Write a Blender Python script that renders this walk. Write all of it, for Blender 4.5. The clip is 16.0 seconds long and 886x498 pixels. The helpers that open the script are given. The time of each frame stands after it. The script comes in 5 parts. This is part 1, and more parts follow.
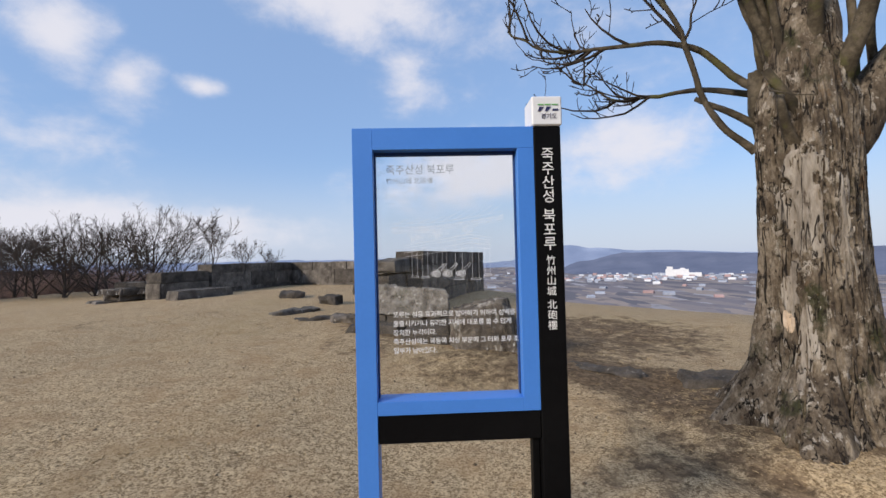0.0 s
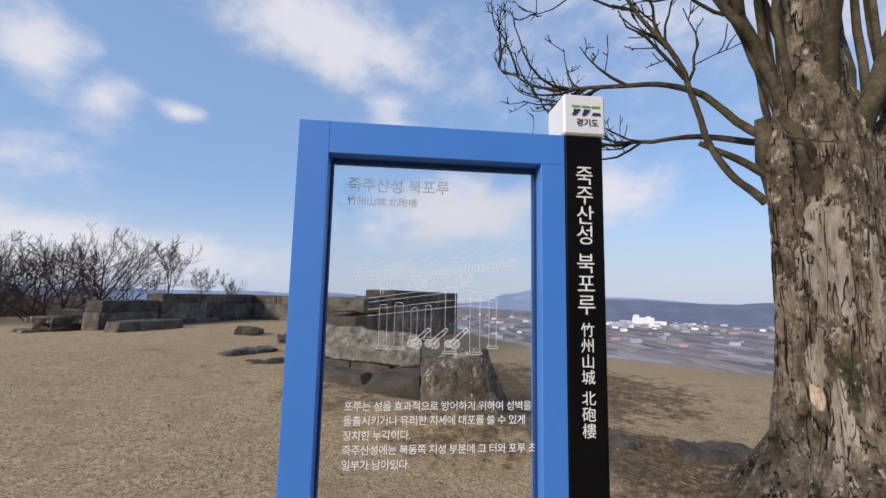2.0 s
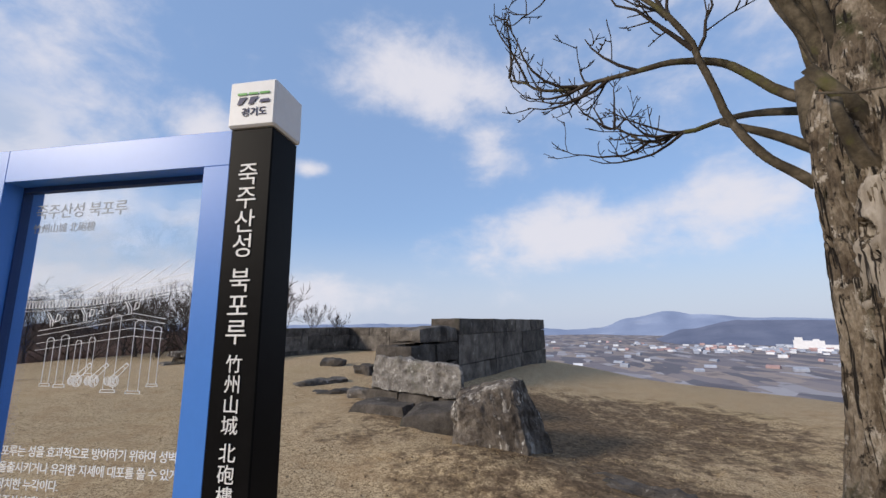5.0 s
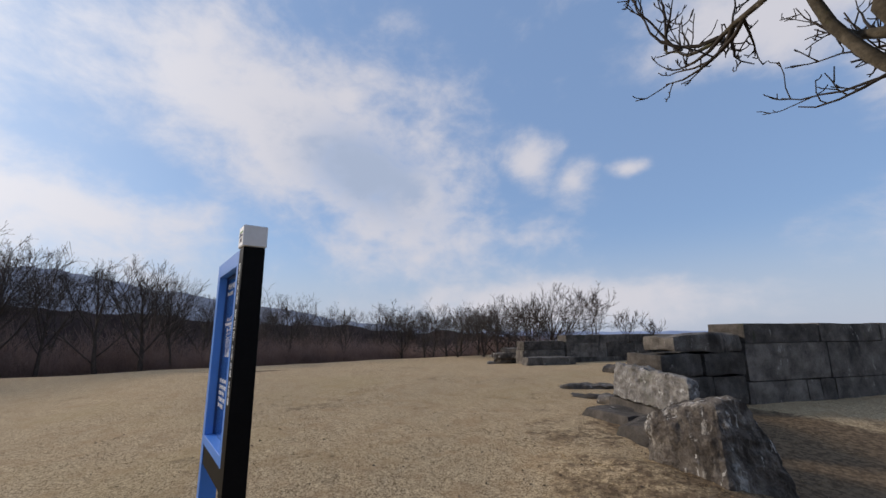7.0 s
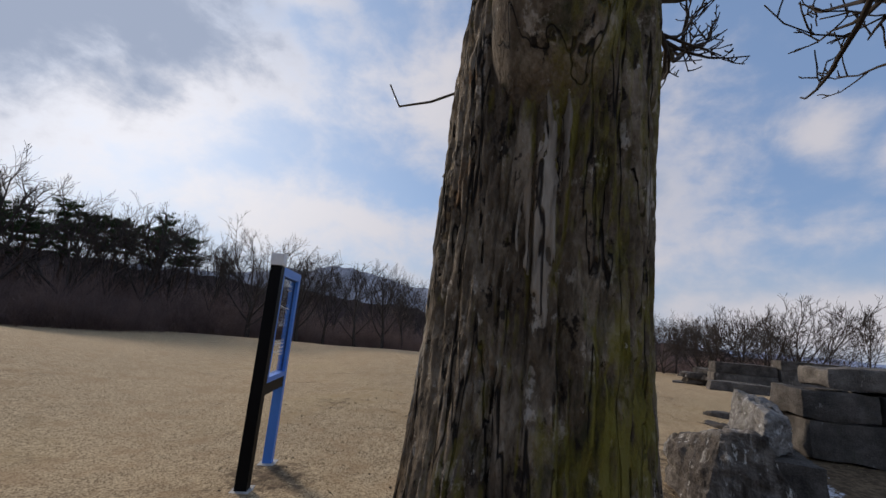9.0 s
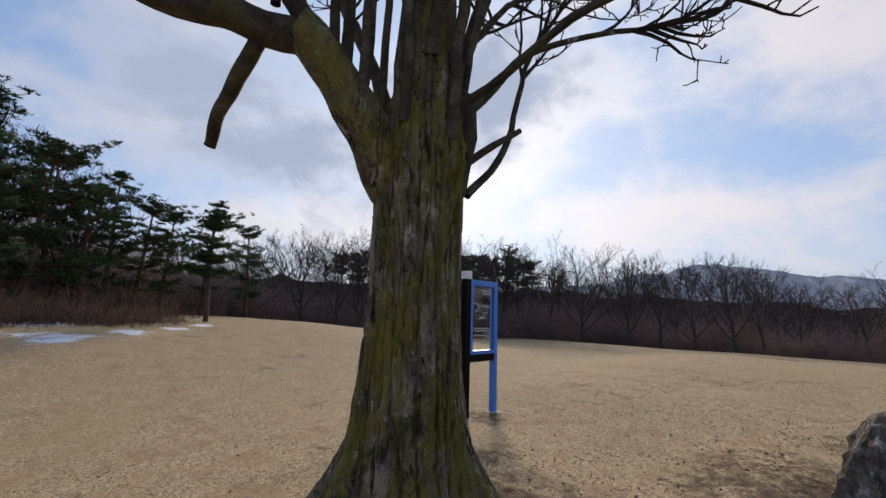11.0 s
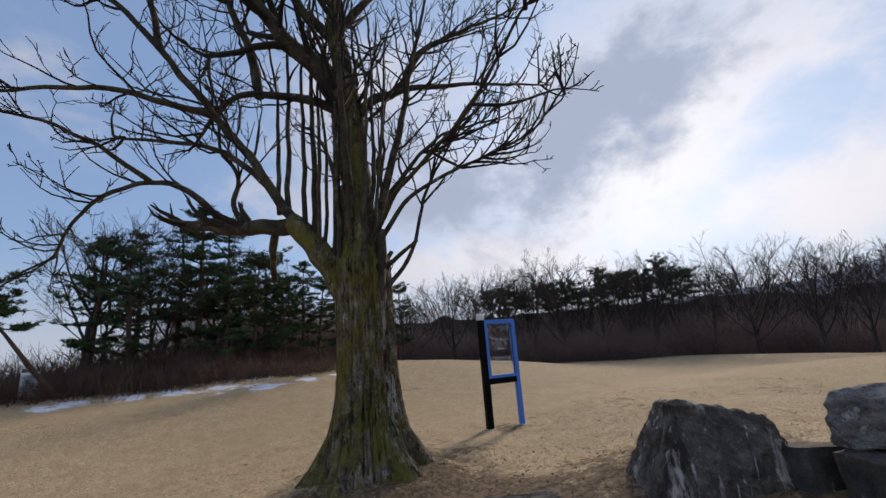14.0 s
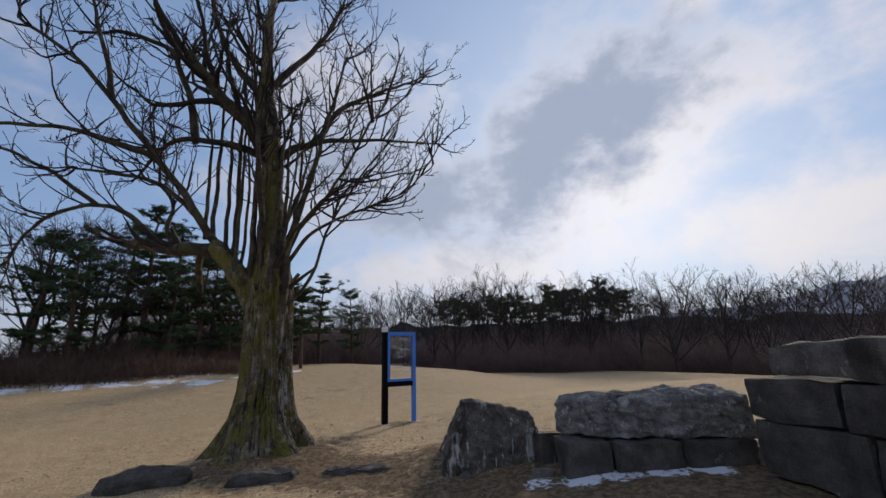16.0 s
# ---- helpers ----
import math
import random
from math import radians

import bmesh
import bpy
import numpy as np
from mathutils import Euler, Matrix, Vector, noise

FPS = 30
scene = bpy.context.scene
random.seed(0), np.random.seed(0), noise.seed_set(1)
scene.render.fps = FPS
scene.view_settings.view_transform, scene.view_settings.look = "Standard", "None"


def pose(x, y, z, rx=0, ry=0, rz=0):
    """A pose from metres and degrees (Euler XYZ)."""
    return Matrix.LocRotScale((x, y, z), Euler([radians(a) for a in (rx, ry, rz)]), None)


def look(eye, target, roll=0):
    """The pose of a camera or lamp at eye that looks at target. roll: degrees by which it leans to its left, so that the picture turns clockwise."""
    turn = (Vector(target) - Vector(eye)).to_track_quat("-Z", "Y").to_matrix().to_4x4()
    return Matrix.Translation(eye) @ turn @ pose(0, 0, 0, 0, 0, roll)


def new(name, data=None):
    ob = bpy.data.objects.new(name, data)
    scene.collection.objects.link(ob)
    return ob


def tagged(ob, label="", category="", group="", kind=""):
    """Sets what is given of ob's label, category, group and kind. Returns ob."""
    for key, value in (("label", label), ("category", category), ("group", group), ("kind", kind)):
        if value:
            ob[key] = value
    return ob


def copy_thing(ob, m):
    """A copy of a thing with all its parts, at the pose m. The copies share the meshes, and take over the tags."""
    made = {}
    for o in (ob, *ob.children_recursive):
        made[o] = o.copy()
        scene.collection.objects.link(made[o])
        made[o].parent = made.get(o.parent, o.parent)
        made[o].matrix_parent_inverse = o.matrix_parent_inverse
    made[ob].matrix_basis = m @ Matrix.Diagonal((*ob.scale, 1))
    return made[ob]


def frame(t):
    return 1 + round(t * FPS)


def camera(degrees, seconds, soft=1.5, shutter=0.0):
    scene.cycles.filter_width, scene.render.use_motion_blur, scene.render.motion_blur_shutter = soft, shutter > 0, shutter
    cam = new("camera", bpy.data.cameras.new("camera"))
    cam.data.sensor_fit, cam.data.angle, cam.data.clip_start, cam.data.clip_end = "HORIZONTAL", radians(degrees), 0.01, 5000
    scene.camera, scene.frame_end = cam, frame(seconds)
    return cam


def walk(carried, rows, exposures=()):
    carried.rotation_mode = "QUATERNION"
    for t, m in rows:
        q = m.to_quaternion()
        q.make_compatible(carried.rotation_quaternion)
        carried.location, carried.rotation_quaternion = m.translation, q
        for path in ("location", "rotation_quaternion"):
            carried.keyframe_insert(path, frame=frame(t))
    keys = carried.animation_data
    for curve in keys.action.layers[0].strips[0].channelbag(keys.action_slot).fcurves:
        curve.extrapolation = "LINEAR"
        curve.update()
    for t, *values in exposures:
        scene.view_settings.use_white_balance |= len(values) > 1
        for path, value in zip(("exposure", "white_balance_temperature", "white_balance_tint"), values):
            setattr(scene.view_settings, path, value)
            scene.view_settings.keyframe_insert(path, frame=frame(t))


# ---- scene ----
cam = camera(94.1, 16.0)
PATH = [
    (0, (-0.009, 0.034, 1.522), (-0.005, 2.033, 1.563), -1.4),
    (0.5, (0.011, 0.151, 1.532), (-0.007, 2.151, 1.577), -1.2),
    (1, (0.055, 0.331, 1.539), (0.06, 2.33, 1.601), -0.4),
    (1.5, (0.01, 0.452, 1.551), (0.118, 2.446, 1.657), -0.5),
    (2, (-0.04, 0.577, 1.582), (0.092, 2.559, 1.809), 1.2),
    (2.5, (-0.017, 0.727, 1.622), (0.07, 2.69, 1.995), 1.3),
    (3, (0.075, 0.805, 1.638), (0.078, 2.771, 2.009), 1.2),
    (5.3, (1.249, 0.885, 1.576), (0.721, 2.782, 1.927), -0.8),
    (5.5, (1.42, 0.913, 1.576), (0.781, 2.774, 1.932), -0.7),
    (6, (1.861, 0.969, 1.558), (0.961, 2.717, 1.923), 0.4),
    (6.5, (2.294, 1.079, 1.562), (0.914, 2.473, 1.953), -0.7),
    (7, (2.801, 1.316, 1.565), (1.184, 2.422, 1.969), -0.6),
    (7.5, (3.258, 1.654, 1.552), (1.531, 2.567, 1.982), 1.5),
    (8, (3.687, 2.039, 1.607), (1.887, 2.807, 2.021), 3.2),
    (10.3, (5.124, 4.777, 1.477), (3.467, 3.703, 1.793), 1.6),
    (10.5, (5.149, 5.049, 1.465), (3.584, 3.843, 1.777), 0.5),
    (11, (5.146, 5.692, 1.478), (3.716, 4.331, 1.796), 1.8),
    (11.5, (5.015, 6.3, 1.499), (3.711, 4.821, 1.83), 1.8),
    (12, (4.912, 6.955, 1.506), (3.739, 5.368, 1.832), 1.6),
    (12.5, (4.783, 7.462, 1.538), (3.888, 5.706, 1.876), 0.0),
    (13, (4.664, 8.028, 1.524), (3.904, 6.212, 1.881), -0.5),
    (13.5, (4.509, 8.483, 1.52), (3.757, 6.674, 1.926), -1.2),
    (14, (4.288, 8.999, 1.529), (3.51, 7.218, 2.0), -4.2),
    (14.5, (4.134, 9.524, 1.526), (3.293, 7.775, 2.01), -2.6),
    (15, (3.96, 10.0, 1.528), (3.114, 8.257, 2.023), -2.4),
    (15.5, (3.877, 10.519, 1.533), (2.955, 8.813, 2.024), -1.9),
    (16, (3.716, 10.998, 1.5), (2.814, 9.283, 1.993), -1.6),
]
walk(cam, [(t, look(eye, aim, lean)) for t, eye, aim, lean in PATH],
     [(0, 0.33, 6620, 12), (3, 0.25, 6620, 12), (5.5, 0.27, 6650, 12.5), (7, 0.02, 6680, 12.5), (8.2, -0.2, 6700, 13), (10.5, 0.1, 6900, 14.5), (12.5, 0.06, 6860, 14.5), (14, 0.05, 6880, 14.5), (16, -0.09, 6880, 14.5)])

# ---- light ----
SUN_AZ, SUN_EL = 129.0, 24.0        # degrees, counter-clockwise from +y
sun_dir = Vector((-math.sin(radians(SUN_AZ)) * math.cos(radians(SUN_EL)),
                  math.cos(radians(SUN_AZ)) * math.cos(radians(SUN_EL)), math.sin(radians(SUN_EL))))
sun_data = bpy.data.lights.new("sun", "SUN")
sun_data.energy, sun_data.angle, sun_data.color = 3.0, radians(10), (1.0, 0.90, 0.76)
sun_ob = new("sun", sun_data)
sun_ob.matrix_world = look(sun_dir * 200, (0, 0, 0))


def link(tree, a, b):
    tree.links.new(a, b)


def build_world():
    """Sky with broken cloud: soft noise cover everywhere, and the larger cloud banks that stand in the sky."""
    w = bpy.data.worlds.new("sky")
    scene.world = w
    w.use_nodes = True
    nt = w.node_tree
    nt.nodes.clear()
    out = nt.nodes.new("ShaderNodeOutputWorld")
    bg = nt.nodes.new("ShaderNodeBackground")
    link(nt, bg.outputs[0], out.inputs[0])
    sky = nt.nodes.new("ShaderNodeTexSky")
    sky.sky_type, sky.sun_disc = "NISHITA", False
    sky.sun_elevation, sky.sun_rotation = radians(SUN_EL), radians(-SUN_AZ)
    sky.air_density, sky.dust_density, sky.ozone_density = 1.0, 0.6, 2.0
    tc = nt.nodes.new("ShaderNodeTexCoord")

    def math_node(op, a, b=None, clamp=False):
        n = nt.nodes.new("ShaderNodeMath")
        n.operation, n.use_clamp = op, clamp
        for i, v in enumerate((a, b)):
            if v is None:
                continue
            if isinstance(v, (int, float)):
                n.inputs[i].default_value = v
            else:
                link(nt, v, n.inputs[i])
        return n.outputs[0]

    def noise_node(scale, detail, rough, distort, offset=(0, 0, 0), stretch=1.5):
        mp = nt.nodes.new("ShaderNodeMapping")
        mp.inputs["Location"].default_value = offset
        mp.inputs["Scale"].default_value = (1, 1, stretch)
        link(nt, tc.outputs["Generated"], mp.inputs[0])
        n = nt.nodes.new("ShaderNodeTexNoise")
        n.inputs["Scale"].default_value, n.inputs["Detail"].default_value = scale, detail
        n.inputs["Roughness"].default_value, n.inputs["Distortion"].default_value = rough, distort
        link(nt, mp.outputs[0], n.inputs["Vector"])
        return n.outputs["Fac"]

    warp = math_node("SUBTRACT", noise_node(3.4, 7, 0.58, 0.3, (0.3, 1.1, 0)), 0.5)
    fine = math_node("SUBTRACT", noise_node(9.0, 6, 0.6, 0.2, (4, 2, 1)), 0.5)

    def bank(az, el, wide, high, tilt=0.0):
        """A soft cloud bank round a direction: 1 in its middle, 0 outside."""
        a, e = radians(az), radians(el)
        c = Vector((-math.sin(a) * math.cos(e), math.cos(a) * math.cos(e), math.sin(e)))
        r = Vector((-math.cos(a), -math.sin(a), 0))
        u = r.cross(c) * -1
        if u.z < 0:
            u = -u
        k = radians(tilt)
        r2, u2 = r * math.cos(k) + u * math.sin(k), u * math.cos(k) - r * math.sin(k)
        parts = []
        for axis, size in ((r2, wide), (u2, high)):
            d = nt.nodes.new("ShaderNodeVectorMath")
            d.operation = "DOT_PRODUCT"
            link(nt, tc.outputs["Generated"], d.inputs[0])
            d.inputs[1].default_value = axis
            v = math_node("DIVIDE", math_node("SUBTRACT", d.outputs["Value"], axis.dot(c)), math.sin(radians(size)))
            parts.append(math_node("MULTIPLY", v, v))
        d = nt.nodes.new("ShaderNodeVectorMath")
        d.operation = "DOT_PRODUCT"
        link(nt, tc.outputs["Generated"], d.inputs[0])
        d.inputs[1].default_value = c
        front = math_node("GREATER_THAN", d.outputs["Value"], 0.2)
        s = math_node("SUBTRACT", 1.0, math_node("SQRT", math_node("ADD", parts[0], parts[1])))
        return math_node("ADD", math_node("MULTIPLY", math_node("ADD", s, 2.0), front), -2.0)

    white = None
    for spec in BANKS:
        b = bank(*spec)
        white = b if white is None else math_node("MAXIMUM", white, b)
    cover = math_node("ADD", math_node("ADD", white, math_node("MULTIPLY", warp, 2.3)), math_node("MULTIPLY", fine, 1.7))
    cover_ramp = nt.nodes.new("ShaderNodeMapRange")
    cover_ramp.interpolation_type = "SMOOTHERSTEP"
    cover_ramp.inputs[1].default_value, cover_ramp.inputs[2].default_value = -0.55, 1.0
    link(nt, cover, cover_ramp.inputs[0])
    dark = None
    for spec in DARK_BANKS:
        b = bank(*spec)
        dark = b if dark is None else math_node("MAXIMUM", dark, b)
    shade = math_node("ADD", math_node("ADD", dark, math_node("MULTIPLY", warp, 1.7)), math_node("MULTIPLY", fine, 1.2))
    shade_ramp = nt.nodes.new("ShaderNodeMapRange")
    shade_ramp.interpolation_type = "SMOOTHERSTEP"
    shade_ramp.inputs[1].default_value, shade_ramp.inputs[2].default_value = -0.25, 0.8
    link(nt, shade, shade_ramp.inputs[0])
    # towards the sun the thin cloud glows whiter
    toward = nt.nodes.new("ShaderNodeVectorMath")
    toward.operation = "DOT_PRODUCT"
    link(nt, tc.outputs["Generated"], toward.inputs[0])
    toward.inputs[1].default_value = sun_dir
    glow = math_node("POWER", math_node("MAXIMUM", toward.outputs["Value"], 0.0), 7.0)
    cloud_col = nt.nodes.new("ShaderNodeMix")
    cloud_col.data_type = "RGBA"
    cloud_col.inputs["A"].default_value = (*CLOUD_LIT, 1)
    cloud_col.inputs["B"].default_value = (*CLOUD_SHADE, 1)
    link(nt, shade_ramp.outputs[0], cloud_col.inputs["Factor"])
    sep = nt.nodes.new("ShaderNodeSeparateXYZ")
    link(nt, tc.outputs["Generated"], sep.inputs[0])
    low = nt.nodes.new("ShaderNodeMapRange")
    low.interpolation_type = "SMOOTHERSTEP"
    low.inputs[1].default_value, low.inputs[2].default_value = 0.26, 0.0
    low.inputs[3].default_value, low.inputs[4].default_value = 0.0, 0.75
    link(nt, sep.outputs["Z"], low.inputs[0])
    veil = nt.nodes.new("ShaderNodeMix")
    veil.data_type = "RGBA"
    scaled = nt.nodes.new("ShaderNodeMix")
    scaled.data_type, scaled.blend_type = "RGBA", "MULTIPLY"
    scaled.inputs["Factor"].default_value = 1.0
    scaled.inputs["B"].default_value = (SKY_GAIN * 0.95, SKY_GAIN, SKY_GAIN * 1.02, 1)
    link(nt, sky.outputs[0], scaled.inputs["A"])
    even = nt.nodes.new("ShaderNodeMix")
    even.data_type = "RGBA"
    even.inputs["Factor"].default_value = 0.6
    link(nt, scaled.outputs["Result"], even.inputs["A"])
    even.inputs["B"].default_value = (*CLEAR, 1)
    link(nt, even.outputs["Result"], veil.inputs["A"])
    veil.inputs["B"].default_value = (*VEIL, 1)
    link(nt, low.outputs[0], veil.inputs["Factor"])
    bright = nt.nodes.new("ShaderNodeMix")
    bright.data_type = "RGBA"
    link(nt, math_node("MULTIPLY", glow, 0.5), bright.inputs["Factor"])
    link(nt, veil.outputs["Result"], bright.inputs["A"])
    bright.inputs["B"].default_value = (GLOW[0] * 0.66, GLOW[1] * 0.82, GLOW[2], 1)
    lit = nt.nodes.new("ShaderNodeMix")
    lit.data_type = "RGBA"
    link(nt, glow, lit.inputs["Factor"])
    lit.inputs["A"].default_value = (*CLOUD_LIT, 1)
    lit.inputs["B"].default_value = (*GLOW, 1)
    link(nt, lit.outputs["Result"], cloud_col.inputs["A"])
    mix = nt.nodes.new("ShaderNodeMix")
    mix.data_type = "RGBA"
    link(nt, math_node("MAXIMUM", math_node("MULTIPLY", cover_ramp.outputs[0], 0.93), shade_ramp.outputs[0]), mix.inputs["Factor"])
    link(nt, bright.outputs["Result"], mix.inputs["A"])
    link(nt, cloud_col.outputs["Result"], mix.inputs["B"])
    link(nt, mix.outputs["Result"], bg.inputs["Color"])
    bg.inputs["Strength"].default_value = SKY_STRENGTH


# cloud banks: azimuth, elevation, half width, half height, tilt (degrees)
BANKS = [(10, 32, 12, 6, 12), (4.5, 25, 4.5, 4.5, 0), (42.5, 22.5, 4.5, 3.6, 35), (37, 19.8, 3.6, 3.2, 25), (30.2, 20.5, 2.8, 1.3, 0), (-6, 12, 15, 4, -8), (40, 4, 24, 3, 0), (-24, 13, 9, 4, -10),
         (78, 26, 27, 14, 20), (60, 19, 6, 5, 20), (70, 31, 5, 4, 0), (100, 13, 26, 6, 0), (127.5, 24.5, 27, 10, -36), (150, 12, 20, 6, 0), (164, 21, 18, 10, 0), (168, 31, 13, 9, 0),
         (113, 39, 9, 4, -10), (93, 48, 12, 8, 0), (238, 30, 20, 16, 0), (250, 35, 30, 14, 0), (310, 40, 26, 14, 0), (60, 62, 18, 10, 30)]
DARK_BANKS = [(134.0, 28.0, 27, 11, -36), (158, 20, 18, 7, -5), (167, 27, 15, 10, 0), (68, 22.5, 11, 5.5, 20), (240, 35, 18, 12, 0)]
SKY_STRENGTH, SKY_GAIN = 0.1, 1.25
CLEAR, CLOUD_LIT, CLOUD_SHADE, VEIL, GLOW = (2.5, 4.0, 6.9), (6.3, 6.4, 7.0), (3.7, 4.55, 6.1), (4.6, 5.2, 6.3), (9.9, 10.1, 10.6)
build_world()

# ---- materials ----
MATS = {}


def srgb(r, g, b):
    return tuple(((c / 255 + 0.055) / 1.055) ** 2.4 if c > 10 else c / 3294 for c in (r, g, b))


def material(name, colours, scale=6.0, fine=40.0, rough=0.85, bump=0.3, bump_dist=0.02, stretch=(1, 1, 1), metal=0.0,
             rand=0.0, spots=None, coords="Object", spec=0.3, moss=None, cracks=None, streak=1.0):
    """A surface of two or three colours mixed by noise at two scales, with fine relief. spots: (colour, scale, threshold, softness)."""
    if name in MATS:
        return MATS[name]
    m = bpy.data.materials.new(name)
    MATS[name] = m
    m.use_nodes = True
    nt = m.node_tree
    bs = nt.nodes["Principled BSDF"]
    bs.inputs["Roughness"].default_value, bs.inputs["Metallic"].default_value = rough, metal
    bs.inputs["Specular IOR Level"].default_value = spec
    tc = nt.nodes.new("ShaderNodeTexCoord")
    if coords == "World":
        geo = nt.nodes.new("ShaderNodeNewGeometry")
        source = geo.outputs["Position"]
    else:
        source = tc.outputs[coords]
    mp = nt.nodes.new("ShaderNodeMapping")
    mp.inputs["Scale"].default_value = stretch
    link(nt, source, mp.inputs[0])
    n1 = nt.nodes.new("ShaderNodeTexNoise")
    n1.inputs["Scale"].default_value, n1.inputs["Detail"].default_value, n1.inputs["Roughness"].default_value = scale, 6, 0.62
    n2 = nt.nodes.new("ShaderNodeTexNoise")
    n2.inputs["Scale"].default_value, n2.inputs["Detail"].default_value, n2.inputs["Roughness"].default_value = fine, 5, 0.65
    for n in (n1, n2):
        link(nt, mp.outputs[0], n.inputs["Vector"])
    ramp = nt.nodes.new("ShaderNodeValToRGB")
    ramp.color_ramp.elements[0].position, ramp.color_ramp.elements[1].position = 0.32, 0.68
    ramp.color_ramp.elements[0].color, ramp.color_ramp.elements[1].color = (*colours[0], 1), (*colours[-1], 1)
    for i, c in enumerate(colours[1:-1]):
        e = ramp.color_ramp.elements.new(0.32 + 0.36 * (i + 1) / (len(colours) - 1))
        e.color = (*c, 1)
    mixed = nt.nodes.new("ShaderNodeMath")
    mixed.operation = "MULTIPLY_ADD"
    link(nt, n2.outputs["Fac"], mixed.inputs[0])
    mixed.inputs[1].default_value = 0.45
    half = nt.nodes.new("ShaderNodeMath")
    half.operation = "MULTIPLY_ADD"
    link(nt, n1.outputs["Fac"], half.inputs[0])
    half.inputs[1].default_value, half.inputs[2].default_value = 0.95, -0.2
    link(nt, half.outputs[0], mixed.inputs[2])
    link(nt, mixed.outputs[0], ramp.inputs[0])
    col = ramp.outputs[0]
    sm = nt.nodes.new("ShaderNodeMapping")
    sm.inputs["Scale"].default_value = (stretch[0], stretch[1], stretch[2] * streak)
    link(nt, source, sm.inputs[0])
    for spot in spots or ():
        n3 = nt.nodes.new("ShaderNodeTexNoise")
        n3.inputs["Scale"].default_value, n3.inputs["Detail"].default_value, n3.inputs["Roughness"].default_value = spot[1], 7, 0.68
        link(nt, sm.outputs[0], n3.inputs["Vector"])
        mr = nt.nodes.new("ShaderNodeMapRange")
        mr.inputs[1].default_value, mr.inputs[2].default_value = spot[2], spot[2] + spot[3]
        link(nt, n3.outputs["Fac"], mr.inputs[0])
        mx = nt.nodes.new("ShaderNodeMix")
        mx.data_type = "RGBA"
        link(nt, mr.outputs[0], mx.inputs["Factor"])
        link(nt, col, mx.inputs["A"])
        mx.inputs["B"].default_value = (*spot[0], 1)
        col = mx.outputs["Result"]
    if cracks:
        # fine dark cracks: (colour, scale, stretch, width)
        cm = nt.nodes.new("ShaderNodeMapping")
        cm.inputs["Scale"].default_value = (1, 1, cracks[2])
        link(nt, source, cm.inputs[0])
        n4 = nt.nodes.new("ShaderNodeTexNoise")
        n4.inputs["Scale"].default_value, n4.inputs["Detail"].default_value, n4.inputs["Roughness"].default_value = cracks[1], 3, 0.55
        link(nt, cm.outputs[0], n4.inputs["Vector"])
        dist = nt.nodes.new("ShaderNodeMath")
        dist.operation = "SUBTRACT"
        link(nt, n4.outputs["Fac"], dist.inputs[0])
        dist.inputs[1].default_value = 0.5
        gap = nt.nodes.new("ShaderNodeMath")
        gap.operation = "ABSOLUTE"
        link(nt, dist.outputs[0], gap.inputs[0])
        open_crack = nt.nodes.new("ShaderNodeMapRange")
        open_crack.inputs[1].default_value, open_crack.inputs[2].default_value = cracks[3] * 0.3, cracks[3]
        open_crack.inputs[3].default_value, open_crack.inputs[4].default_value = 1.0, 0.0
        link(nt, gap.outputs[0], open_crack.inputs[0])
        mx = nt.nodes.new("ShaderNodeMix")
        mx.data_type = "RGBA"
        link(nt, open_crack.outputs[0], mx.inputs["Factor"])
        link(nt, col, mx.inputs["A"])
        mx.inputs["B"].default_value = (*cracks[0], 1)
        col = mx.outputs["Result"]
        deep = nt.nodes.new("ShaderNodeMath")
        deep.operation = "SUBTRACT"
        link(nt, mixed.outputs[0], deep.inputs[0])
        link(nt, open_crack.outputs[0], deep.inputs[1])
        mixed = deep
    if moss:
        # moss thickest on the weather side: (colour, direction, scale)
        geo2 = nt.nodes.new("ShaderNodeNewGeometry")
        dot = nt.nodes.new("ShaderNodeVectorMath")
        dot.operation = "DOT_PRODUCT"
        link(nt, geo2.outputs["Normal"], dot.inputs[0])
        dot.inputs[1].default_value = moss[1]
        n5 = nt.nodes.new("ShaderNodeTexNoise")
        n5.inputs["Scale"].default_value, n5.inputs["Detail"].default_value, n5.inputs["Roughness"].default_value = moss[2], 8, 0.75
        link(nt, mp.outputs[0], n5.inputs["Vector"])
        add = nt.nodes.new("ShaderNodeMath")
        add.operation = "MULTIPLY_ADD"
        link(nt, dot.outputs["Value"], add.inputs[0])
        add.inputs[1].default_value = 0.16
        link(nt, n5.outputs["Fac"], add.inputs[2])
        mr = nt.nodes.new("ShaderNodeMapRange")
        mr.inputs[1].default_value, mr.inputs[2].default_value = 0.55, 0.70
        mr.inputs[4].default_value = 0.85
        link(nt, add.outputs[0], mr.inputs[0])
        mx = nt.nodes.new("ShaderNodeMix")
        mx.data_type = "RGBA"
        link(nt, mr.outputs[0], mx.inputs["Factor"])
        link(nt, col, mx.inputs["A"])
        mx.inputs["B"].default_value = (*moss[0], 1)
        col = mx.outputs["Result"]
    if rand:
        info = nt.nodes.new("ShaderNodeObjectInfo")
        mr = nt.nodes.new("ShaderNodeMapRange")
        mr.inputs[3].default_value, mr.inputs[4].default_value = 1 - rand, 1 + rand
        link(nt, info.outputs["Random"], mr.inputs[0])
        hs = nt.nodes.new("ShaderNodeHueSaturation")
        link(nt, mr.outputs[0], hs.inputs["Value"])
        link(nt, col, hs.inputs["Color"])
        col = hs.outputs[0]
    link(nt, col, bs.inputs["Base Color"])
